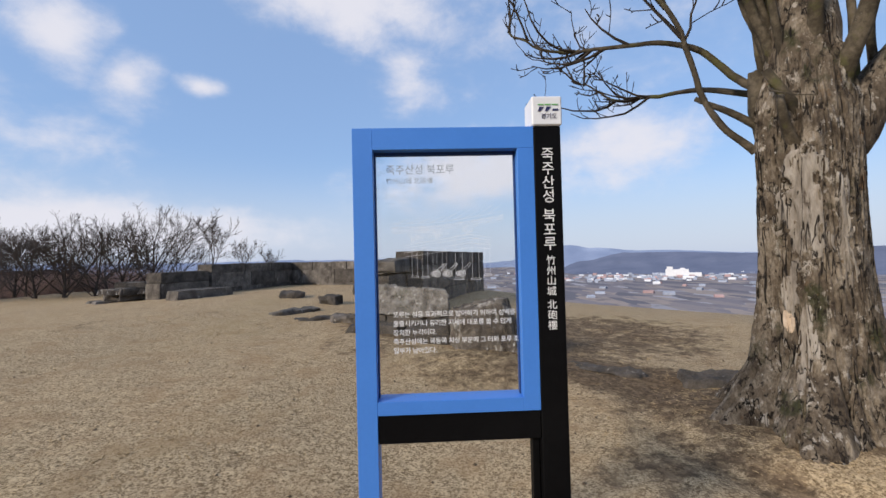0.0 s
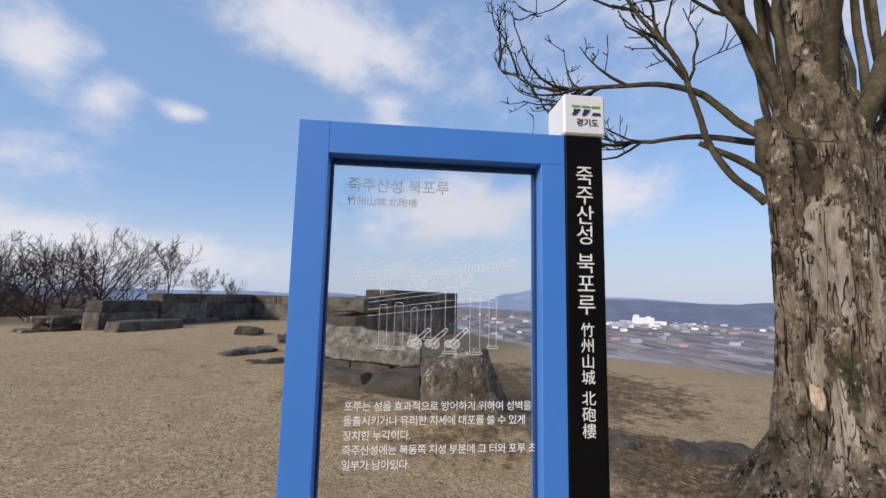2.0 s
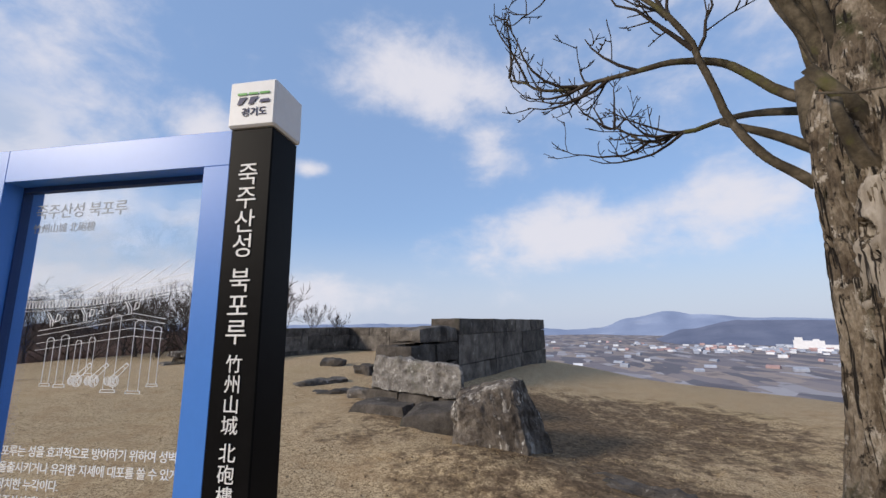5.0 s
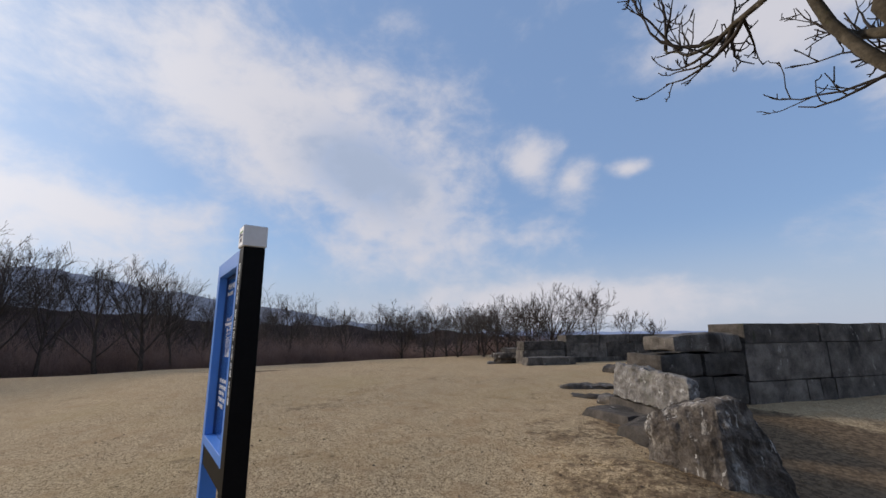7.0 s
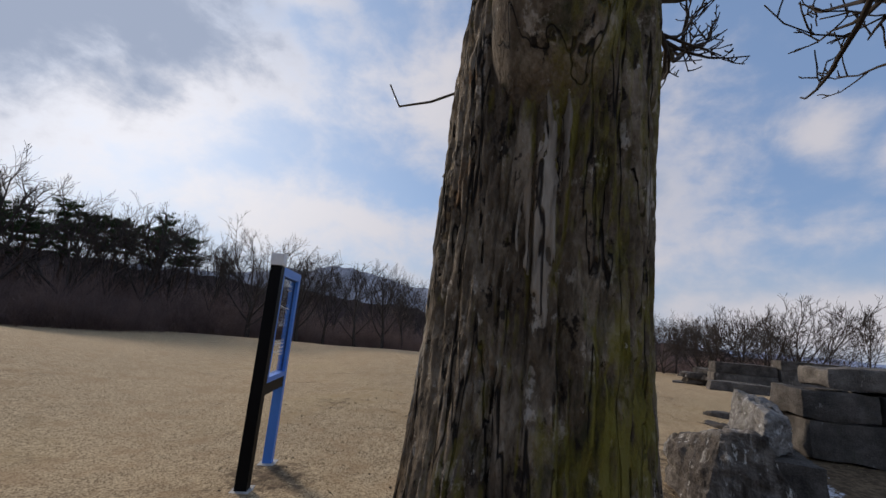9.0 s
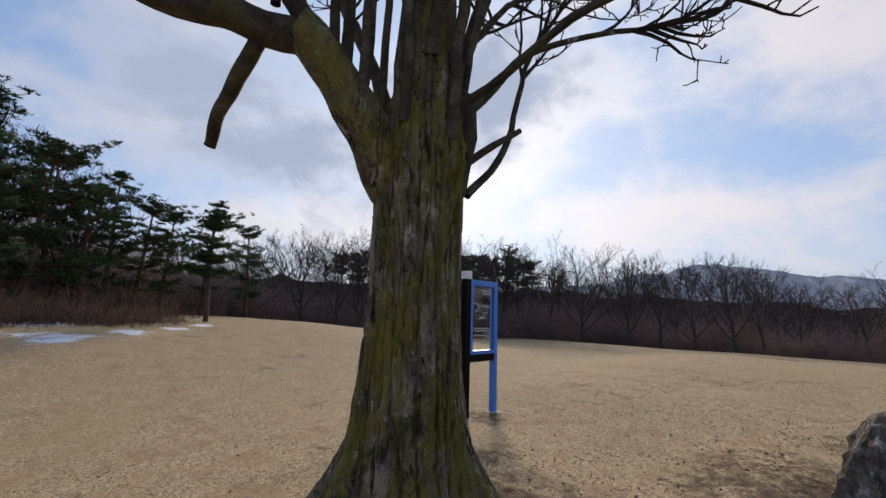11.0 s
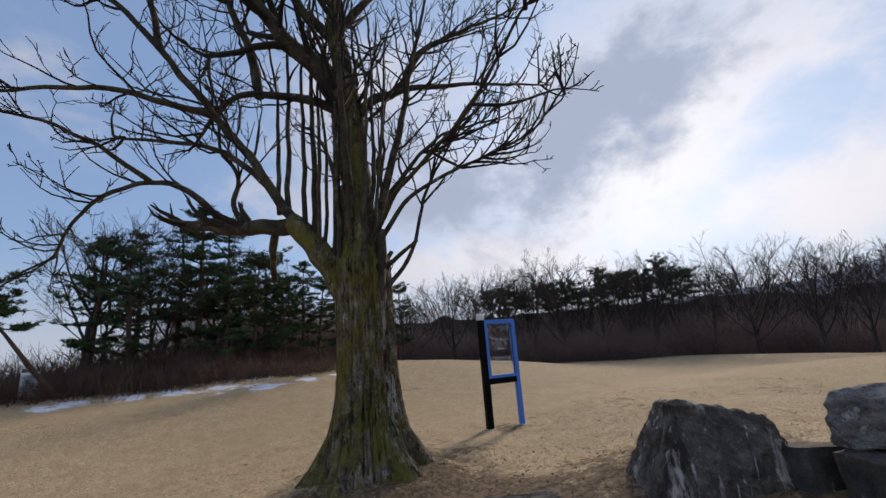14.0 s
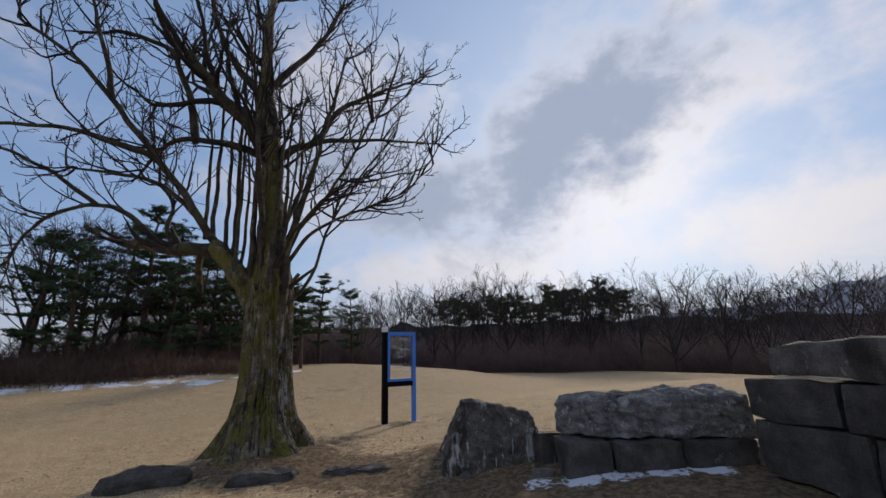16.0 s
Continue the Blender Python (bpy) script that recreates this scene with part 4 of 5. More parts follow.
def wander(rng, start, heading, length, segs, bend, lift):
    """A crooked line of points: it wanders and turns upward."""
    pts, p, d = [start.copy()], start.copy(), heading.normalized()
    for _ in range(segs):
        d = (d + Vector((rng.uniform(-1, 1), rng.uniform(-1, 1), rng.uniform(-1, 1))) * bend + Vector((0, 0, lift))).normalized()
        p = p + d * (length / segs)
        pts.append(p.copy())
    return pts


def side_heading(rng, d, spread):
    a = d.orthogonal().normalized()
    b = d.cross(a)
    t = rng.uniform(0, 2 * math.pi)
    return (d * math.cos(spread) + (a * math.cos(t) + b * math.sin(t)) * math.sin(spread)).normalized()


def sprout(rng, verts, faces, pts, r0, length, level, counts, sides, lift=0.12, start=0.25, rmin=0.0062, bend=0.2):
    """Side branches along a line of points, and theirs in turn."""
    for _ in range(counts[0]):
        f = rng.uniform(start, 1.0) * (len(pts) - 1)
        i = min(int(f), len(pts) - 2)
        p = pts[i].lerp(pts[i + 1], f - i)
        d = (pts[i + 1] - pts[i]).normalized()
        h = side_heading(rng, d, rng.uniform(0.5, 1.15))
        h.z = h.z * 0.8 + 0.1
        ln = length * rng.uniform(0.45, 1.1) * (1.1 - 0.4 * f / (len(pts) - 1))
        segs = max(3, int(ln / 0.16)) if level > 1 else 4
        segs = min(segs, 8)
        sub = wander(rng, p, h, ln, segs, bend, lift)
        rr = max(r0 * rng.uniform(0.5, 0.8), rmin)
        tube(verts, faces, sub, [max(rr * (1 - 0.75 * k / segs), rmin * 0.7) for k in range(segs + 1)], sides if rr > 0.012 else 3)
        if len(counts) > 1:
            sprout(rng, verts, faces, sub, rr * 0.6, ln * 0.5, level - 1, counts[1:], sides, lift, 0.2, rmin, bend)


TREE = Vector((3.04, 3.425, 0.0))
TREE_LEAN = Vector((0.017, 0.029, 0.0))      # of the trunk, metres a metre


def build_old_tree():
    tree = thing("old_tree", "old leafless tree with hollowed mossy trunk and pollarded limbs", "tree", Matrix.Translation(TREE))
    gz = ground_z(TREE.x, TREE.y)
    prof = [(-0.3, 1.05), (-0.1, 0.86), (0.1, 0.69), (0.3, 0.585), (0.6, 0.465), (1.0, 0.405), (1.3, 0.378), (1.6, 0.362), (2.0, 0.357), (2.4, 0.362), (2.7, 0.36), (2.9, 0.32), (3.15, 0.25), (3.35, 0.17)]

    def radius(z):
        for (z0, r0), (z1, r1) in zip(prof, prof[1:]):
            if z <= z1:
                t = (z - z0) / (z1 - z0)
                return r0 + (r1 - r0) * t
        return prof[-1][1]

    def surface(a, z):
        """The trunk's radius towards an angle at a height: buttress roots, twisted furrows, bark plates, a split and a knot hole."""
        c, s = math.cos(a), math.sin(a)
        r = radius(z)
        root = smooth(0.95, -0.15, z)
        lobes = 0.5 + 0.5 * math.cos(6 * a + 0.9 * math.sin(2 * a) + 0.5)
        r *= 1 + 0.07 * math.cos(2 * (a - radians(22)))
        r *= 1 + root * (0.46 * lobes - 0.22)
        tw = a + 0.10 * z
        p = Vector((math.cos(tw) * 2.2, math.sin(tw) * 2.2, z * 0.35))
        furrow = abs(noise.noise(p * 1.5 + Vector((3, 1, 0))))
        r -= 0.05 * smooth(0.045, 0.0, furrow) * (0.6 + 1.0 * root)
        r -= 0.03 * smooth(0.16, 0.0, furrow) * root
        fine = abs(noise.noise(Vector((math.cos(tw) * 5.2, math.sin(tw) * 5.2, z * 0.42)) + Vector((7, 2, 5))))
        r -= 0.026 * smooth(0.05, 0.0, fine)
        q = Vector((math.cos(tw) * 7.0, math.sin(tw) * 7.0, z * 1.25)) + Vector((0, 4, 2))
        plate = abs(noise.noise(q))
        r += 0.018 * smooth(0.0, 0.12, plate) - 0.008
        r += 0.012 * smooth(0.0, 0.2, abs(noise.noise(q * 2.1))) + 0.014 * noise.noise(Vector((c * 2, s * 2, z * 1.3)))
        r += 0.006 * noise.noise(Vector((c * 9, s * 9, z * 7))) + 0.004 * noise.noise(Vector((c * 24, s * 24, z * 22)))

        def turn_to(deg):
            return (a - radians(deg) + math.pi) % (2 * math.pi) - math.pi

        split = smooth(0.24, 0.05, abs(turn_to(138))) * smooth(0.15, 0.5, z) * smooth(1.9, 1.2, z)
        r -= 0.06 * split
        for deg, hz, wide in ((112, 2.62, 0.055), (205, 2.03, 0.05), (228, 2.28, 0.022)):
            hole = math.hypot(turn_to(deg) * 0.37, (z - hz) * 0.75)
            r -= 0.11 * smooth(wide, wide * 0.35, hole)
            r += 0.022 * smooth(wide * 2.1, wide * 1.2, hole) * smooth(wide * 0.6, wide * 1.1, hole)
        r += 0.11 * (noise.noise(Vector((c * 3.2, s * 3.2, z * 1.5))) - 0.05) * smooth(2.75, 3.1, z)
        collar = smooth(0.30, 0.0, abs(z - 2.42 - 0.06 * math.sin(3 * a))) * smooth(0.9, 0.2, abs(turn_to(215)))
        r -= 0.012 + 0.05 * smooth(34, 14, abs(math.degrees(turn_to(134)))) * smooth(0.2, 0.7, z) + 0.055 * smooth(36, 12, abs(math.degrees(turn_to(204)))) * smooth(0.2, 0.7, z)
        return r + 0.035 * collar

    n, rows = 300, 260
    verts, faces = [], []
    for j in range(rows + 1):
        z = -0.3 + 3.65 * j / rows
        for i in range(n):
            a = 2 * math.pi * i / n
            r = surface(a, z)
            verts.append(Vector((math.cos(a) * r, math.sin(a) * r, z)) + TREE_LEAN * z)
    for j in range(rows):
        for i in range(n):
            i2 = (i + 1) % n
            faces.append((j * n + i, j * n + i2, (j + 1) * n + i2, (j + 1) * n + i))
    faces.append(tuple(rows * n + i for i in range(n)))
    mesh_object("trunk", verts, faces, BARK, tree, "furrowed grey trunk with moss and peeling bark")
    # patches where the bark is gone: their ragged rims sink under the bark around them
    for k, (deg, half, z0, z1, mat, label) in enumerate(((204, 8, 0.86, 1.06, BARE_WOOD, "fresh pale wood scar"), (206, 13, 0.98, 1.42, BARE_GREY, "grey weathered bare wood"), (222, 9, 0.45, 1.10, BARE_GREY, "grey weathered bare wood"),
                                                        (136, 17, 0.35, 1.45, BARE_GREY, "grey weathered bare wood"), (128, 9, 1.5, 2.2, BARE_GREY, "grey weathered bare wood"), (222, 34, 1.30, 2.42, BARE_GREY, "grey weathered bare wood"),
                                                        (262, 10, 1.2, 2.2, BARE_GREY, "grey weathered bare wood"), (346, 9, 1.6, 2.3, BARE_GREY, "grey weathered bare wood"))):
        u, w = 26, 46
        verts, faces = [], []
        for j in range(w + 1):
            for i in range(u + 1):
                x, y = 2 * i / u - 1, 2 * j / w - 1
                z = z0 + (z1 - z0) * j / w
                a = radians(deg + half * x + 4 * noise.noise(Vector((z * 4.0, k, 0))))
                ragged = 0.55 * noise.noise(Vector((x * 2.3, z * 7, k * 3.7))) + 0.35 * noise.noise(Vector((x * 6, z * 19, k * 1.9)))
                rim = smooth(0.86, 0.78, math.hypot(x, y * 0.9) + ragged)
                r = surface(a, z) + 0.007 * rim - 0.03 * (1 - rim)
                verts.append(Vector((math.cos(a) * r, math.sin(a) * r, z)) + TREE_LEAN * z)
        for j in range(w):
            faces += [(j * (u + 1) + i, j * (u + 1) + i + 1, (j + 1) * (u + 1) + i + 1, (j + 1) * (u + 1) + i) for i in range(u)]
        mesh_object("bare_patch", verts, faces, mat, tree, label)
    rng = random.Random(11)
    tw_v, tw_f = [], []

    def limb(points, r0, r1, twigs=(8, 4, 3), length=1.3, sides=10, lift=0.12, start=0.3, name="limb"):
        pts = [Vector(p) - TREE for p in points]
        line, rad = [], []
        sub = 5
        for i in range(len(pts) - 1):
            a, b = pts[i], pts[i + 1]
            pa, pb = pts[max(i - 1, 0)], pts[min(i + 2, len(pts) - 1)]
            for k in range(sub):
                t = k / sub
                q = 0.5 * ((2 * a) + (b - pa) * t + (2 * pa - 5 * a + 4 * b - pb) * t * t + (3 * a - pa - 3 * b + pb) * t ** 3)
                g = (i + t) / (len(pts) - 1)
                line.append(q + Vector((noise.noise(q * 3), noise.noise(q * 3 + Vector((5, 0, 0))), noise.noise(q * 3 + Vector((0, 7, 0))))) * min(0.05, r0 * 1.0))
                rad.append((r0 + (r1 - r0) * g) * (1 + 0.10 * noise.noise(q * 6)))
        line.append(pts[-1])
        rad.append(r1)
        v, f = [], []
        tube(v, f, line, rad, sides)
        mesh_object(name, v, f, BARK if r0 > 0.2 else LIMB_BARK, tree)
        if twigs:
            twigs = (max(3, round(twigs[0] * 0.85)),) + tuple(max(2, n - 2) for n in twigs[1:])
            sprout(rng, tw_v, tw_f, line[::3] + [line[-1]], max(r1 * 1.25, 0.026), length * 1.12, 3, twigs, 5, 0.17, start, 0.0078, 0.3)

    for spec in BOUGHS:
        limb(*spec[:3], **spec[3])
    for pts, radii in (([(3.02, 3.55, 1.9), (2.95, 3.70, 2.45), (2.91, 3.75, 2.8), (2.90, 3.77, 3.04), (2.89, 3.78, 3.14)], (0.10, 0.10, 0.095, 0.075, 0.035)),
                       ([(2.90, 3.34, 2.58), (2.80, 3.31, 2.70), (2.71, 3.31, 2.84), (2.63, 3.32, 2.96)], (0.06, 0.042, 0.034, 0.030)),
                       ([(2.86, 3.32, 2.34), (2.76, 3.27, 2.42), (2.70, 3.24, 2.52), (2.66, 3.22, 2.64), (2.68, 3.24, 2.73)], (0.06, 0.045, 0.036, 0.030, 0.022)),
                       ([(2.68, 3.36, 2.86), (2.60, 3.25, 2.78), (2.62, 3.05, 2.66), (2.65, 2.90, 2.60), (2.60, 2.84, 2.74)], (0.008, 0.007, 0.006, 0.005, 0.004))):
        v, f = [], []
        tube(v, f, [Vector(p) - TREE for p in pts], radii, 14)
        for k, p in enumerate(v):
            v[k] = p + Vector((noise.noise(p * 9), noise.noise(p * 9 + Vector((4, 0, 0))), 1.6 * noise.noise(p * 11 + Vector((0, 6, 0))))) * radii[0] * 0.28
        mesh_object("broken_stub", v, f, LIMB_BARK, tree)
    ob = mesh_object("twig_growth", tw_v, tw_f, TWIG, tree, "fine bare twigs curving upward")
    ob["kind"] = "stuff"
    return tree


BOUGHS = [
    ([(3.09, 3.50, 2.5), (3.11, 3.52, 2.9), (3.16, 3.55, 3.5), (3.21, 3.56, 4.48), (3.31, 3.55, 5.46), (3.46, 3.54, 6.5), (3.47, 3.54, 7.6), (3.42, 3.55, 8.7)], 0.31, 0.045, dict(twigs=(26, 7, 4), length=2.3, start=0.45, sides=14, name="stem")),
    ([(3.28, 3.55, 5.1), (3.65, 3.57, 5.55), (3.97, 3.6, 5.84), (4.37, 3.65, 6.2), (4.72, 3.7, 6.66)], 0.18, 0.07, dict(twigs=(14, 7, 4), length=2.2)),
    ([(3.30, 3.5, 5.0), (3.6, 3.48, 5.12), (4.0, 3.4, 5.2), (4.5, 3.3, 5.23), (4.9, 3.2, 5.05), (5.2, 3.1, 4.55)], 0.085, 0.022, dict(twigs=(16, 6, 4), length=1.8)),
    ([(4.45, 3.3, 5.2), (4.58, 3.22, 5.8), (4.8, 3.1, 6.5), (5.1, 3.0, 7.1), (5.9, 2.8, 7.3), (6.5, 2.6, 7.2)], 0.075, 0.02, dict(twigs=(18, 6, 4), length=1.8)),
    ([(3.20, 3.5, 2.0), (3.36, 3.44, 2.5), (3.62, 3.34, 2.92), (3.86, 3.26, 3.2), (4.05, 3.2, 3.4)], 0.21, 0.13, dict(twigs=None, sides=18)),
    ([(3.82, 3.3, 3.15), (4.1, 3.25, 3.55), (4.5, 3.28, 4.15), (5.0, 3.3, 4.8), (5.7, 3.3, 5.7), (6.4, 3.2, 6.4), (7.1, 3.1, 6.9)], 0.08, 0.022, dict(twigs=(26, 6, 4), length=1.9, sides=12)),
    ([(3.86, 3.25, 3.3), (4.3, 3.05, 3.34), (4.6, 2.94, 3.33), (4.95, 2.8, 3.40), (5.2, 2.68, 3.42)], 0.125, 0.078, dict(twigs=(3, 3, 3), length=0.9)),
    ([(4.88, 2.82, 3.40), (5.0, 2.76, 3.55), (5.12, 2.72, 3.72), (5.4, 2.6, 3.98), (5.9, 2.38, 4.14), (6.45, 2.14, 4.0), (6.77, 2.0, 3.7), (7.0, 1.91, 3.1)], 0.06, 0.018, dict(twigs=(18, 5, 4), length=1.4)),
    ([(5.12, 2.71, 3.42), (5.26, 2.64, 3.44), (5.40, 2.58, 3.50)], 0.078, 0.06, dict(twigs=(3, 3), length=0.8)),
    ([(4.22, 3.08, 3.3), (4.22, 2.75, 3.1), (4.2, 2.4, 2.92), (4.19, 2.2, 2.74)], 0.06, 0.045, dict(twigs=None)),
    ([(4.62, 2.93, 3.35), (4.75, 2.85, 3.7), (4.72, 2.8, 4.15), (4.95, 2.7, 4.6), (5.05, 2.6, 5.2)], 0.045, 0.018, dict(twigs=(10, 5, 4), length=1.2)),
    ([(2.80, 3.70, 2.40), (2.62, 3.78, 2.62), (2.43, 3.86, 3.02), (2.24, 3.92, 3.75), (1.92, 4.08, 4.39), (1.59, 4.22, 5.0), (1.19, 4.4, 5.5)], 0.034, 0.010, dict(twigs=(11, 5, 4), length=1.1, start=0.35)),
    ([(2.86, 3.72, 2.62), (2.66, 3.8, 2.80), (2.45, 3.95, 2.98)], 0.036, 0.022, dict(twigs=None)),
    ([(2.98, 3.72, 2.85), (2.75, 3.98, 3.28), (2.55, 4.1, 3.55), (2.24, 4.34, 3.72), (1.79, 4.73, 3.88), (1.31, 5.16, 4.1), (0.95, 5.48, 4.5)], 0.038, 0.010, dict(twigs=(16, 6, 4), length=1.2, start=0.42)),
    ([(3.05, 3.85, 2.95), (2.95, 4.5, 3.3), (2.78, 5.2, 3.5), (2.6, 5.9, 3.7), (2.45, 6.4, 4.05), (2.25, 6.95, 4.45)], 0.034, 0.010, dict(twigs=(16, 6, 4), length=1.2, start=0.4)),
    ([(3.05, 3.6, 2.75), (2.88, 3.68, 3.5), (2.62, 3.82, 4.5), (2.45, 3.9, 5.3), (2.3, 4.0, 6.2), (2.1, 4.2, 7.1)], 0.075, 0.016, dict(twigs=(17, 6, 4), length=1.6)),
    ([(2.95, 3.6, 3.0), (2.7, 3.6, 3.7), (2.3, 3.65, 4.3), (1.9, 3.8, 4.7), (1.3, 4.0, 4.9)], 0.048, 0.012, dict(twigs=(17, 6, 4), length=1.3)),
    ([(3.25, 3.6, 4.9), (2.85, 3.6, 5.25), (2.5, 3.62, 5.5), (2.11, 3.65, 6.2), (1.5, 3.7, 6.7), (0.9, 3.75, 7.1), (0.3, 3.8, 7.5)], 0.085, 0.016, dict(twigs=(20, 6, 4), length=1.7)),
    ([(2.7, 3.63, 5.35), (2.2, 3.75, 5.5), (1.64, 3.9, 5.56), (1.0, 4.0, 5.65), (0.0, 4.2, 5.7)], 0.055, 0.012, dict(twigs=(17, 6, 4), length=1.4)),
    ([(3.2, 3.3, 2.8), (3.25, 2.95, 3.6), (3.3, 2.5, 4.4), (3.4, 2.0, 5.2), (3.6, 1.4, 5.9)], 0.07, 0.016, dict(twigs=(15, 6, 4), length=1.6)),
    ([(3.1, 3.4, 3.0), (2.9, 3.1, 3.9), (2.6, 2.8, 4.9), (2.4, 2.5, 5.9)], 0.06, 0.016, dict(twigs=(15, 6, 4), length=1.6)),
    ([(5.0, 3.3, 4.8), (5.6, 3.1, 5.0), (6.3, 2.9, 5.2), (7.2, 2.7, 5.2), (8.0, 2.5, 5.0)], 0.055, 0.016, dict(twigs=(17, 6, 4), length=1.5)),
    ([(5.7, 3.3, 5.7), (5.9, 3.2, 6.5), (6.2, 3.1, 7.3), (6.4, 3.0, 8.2)], 0.05, 0.016, dict(twigs=(16, 6, 4), length=1.5)),
    ([(5.85, 2.4, 4.13), (6.5, 2.4, 4.6), (7.2, 2.4, 4.9), (7.9, 2.4, 5.0)], 0.04, 0.014, dict(twigs=(12, 5, 4), length=1.2)),
    ([(4.35, 3.28, 3.9), (4.9, 3.0, 4.4), (5.6, 2.8, 4.6), (6.3, 2.6, 4.7)], 0.05, 0.016, dict(twigs=(14, 5, 4), length=1.2)),
    ([(3.4, 3.54, 6.1), (4.0, 3.4, 6.9), (4.4, 3.2, 7.8), (4.5, 3.0, 8.8)], 0.085, 0.02, dict(twigs=(16, 6, 4), length=1.7)),
    ([(3.44, 3.54, 6.3), (2.9, 3.6, 7.1), (2.4, 3.7, 7.9), (2.1, 3.8, 8.8)], 0.08, 0.02, dict(twigs=(16, 6, 4), length=1.7)),
    ([(3.3, 3.75, 3.3), (3.45, 4.2, 4.4), (3.6, 4.6, 5.5), (3.8, 4.9, 6.6)], 0.055, 0.016, dict(twigs=(15, 6, 4), length=1.6)),
]
# straight upright shoots from the heads of the old cuts
_r = random.Random(3)
for bx, by, bz, tx, ty, h, r in ((3.72, 3.33, 3.0, 3.78, 3.3, 4.4, 0.05), (4.05, 3.24, 3.5, 4.1, 3.18, 3.6, 0.042), (3.58, 3.4, 2.85, 3.62, 3.38, 3.4, 0.03), (3.45, 3.42, 2.75, 3.5, 3.46, 4.0, 0.035),
                                 (3.38, 3.6, 2.9, 3.42, 3.66, 3.0, 0.028), (3.05, 3.75, 3.0, 2.98, 3.85, 3.2, 0.04), (3.3, 3.72, 2.9, 3.32, 3.84, 2.6, 0.025), (2.9, 3.5, 3.0, 2.7, 3.4, 3.3, 0.035),
                                 (3.84, 3.36, 3.1, 3.92, 3.42, 3.9, 0.04), (3.66, 3.48, 2.9, 3.70, 3.56, 3.6, 0.034), (3.15, 3.82, 2.7, 3.10, 3.98, 3.7, 0.045), (3.0, 3.78, 2.8, 2.86, 3.95, 3.0, 0.03), (3.42, 3.66, 2.8, 3.46, 3.78, 4.1, 0.038), (4.18, 3.16, 3.5, 4.26, 3.14, 3.0, 0.036)):
    BOUGHS.append(([(bx, by, bz), (bx + (tx - bx) * 0.5 + _r.uniform(-0.04, 0.04), by + (ty - by) * 0.5, bz + h * 0.33), (tx, ty, bz + h * 0.66), (tx + _r.uniform(-0.2, 0.2), ty + _r.uniform(-0.2, 0.2), bz + h)],
                  r, 0.012, dict(twigs=(5, 3), length=0.7, sides=8, start=0.45, name="shoot")))
build_old_tree()

# ---- woods and distance ----


def ramify(rng, verts, faces, start, heading, length, r, level, lift, rmin):
    """A bough that divides into a fan of ever finer ones, all turning upward."""
    segs = 6 if level > 1 else 4 if level else 3
    pts = wander(rng, start, heading, length, segs, 0.11 if level > 1 else 0.15, lift)
    tube(verts, faces, pts, [max(r * (1 - 0.72 * k / segs), rmin) for k in range(segs + 1)], 5 if level > 1 else 3)
    if not level:
        return
    n = {3: 5, 2: 5, 1: 4}[level]
    for k in range(n):
        f = segs * (0.28 + 0.72 * (k + rng.random()) / n)
        i = min(int(f), segs - 1)
        p = pts[i].lerp(pts[i + 1], min(f - i, 1.0))
        h = side_heading(rng, (pts[i + 1] - pts[i]).normalized(), rng.uniform(0.38, 0.85))
        ramify(rng, verts, faces, p, h, length * rng.uniform(0.36, 0.62) * (1.12 - 0.35 * k / n), max(r * 0.45, rmin), level - 1, lift, rmin)


def bare_tree_parts(seed, height, spread, trunk_r, forks, lift=0.06, rise=0.55, first=2.9):
    rng = random.Random(seed)
    tv, tf, bv, bf = [], [], [], []
    trunk = wander(rng, Vector((0, 0, -0.6)), Vector((0.05, 0.02, 1)), height * rise + 0.6, 8, 0.10, 0.12)
    tube(tv, tf, trunk, [trunk_r * 1.2 * (1.25 - 0.95 * k / 8) for k in range(9)], 8)
    for k in range(forks):
        f = first + (7.6 - first) * (k + rng.random() * 0.7) / forks
        i = int(f)
        p = trunk[i].lerp(trunk[i + 1], f - i)
        a = 2.4 * k + rng.uniform(-0.5, 0.5)
        wide = spread * (1.25 - 0.6 * k / forks)
        h = Vector((math.cos(a) * wide, math.sin(a) * wide, 1.0))
        ln = (height - p.z) * rng.uniform(0.72, 0.95)
        ramify(rng, bv, bf, p, h, ln, trunk_r * rng.uniform(0.36, 0.56), 3, lift, 0.0095)
    ramify(rng, bv, bf, trunk[-1], Vector((0, 0, 1)), height * (1 - rise) * 0.85, trunk_r * 0.5, 3, lift, 0.0095)
    return tv, tf, bv, bf


def make_bare_tree(seed, height, spread, trunk_r, forks=9, label="tall leafless deciduous tree at the wood's edge", **kw):
    t = thing("bare_tree", label, "tree", group="bare trees of the wood")
    tv, tf, bv, bf = bare_tree_parts(seed, height, spread, trunk_r, forks, **kw)
    mesh_object("trunk", tv, tf, FOREST_BARK, t)
    mesh_object("crown", bv, bf, FOREST_BARK, t)
    return t


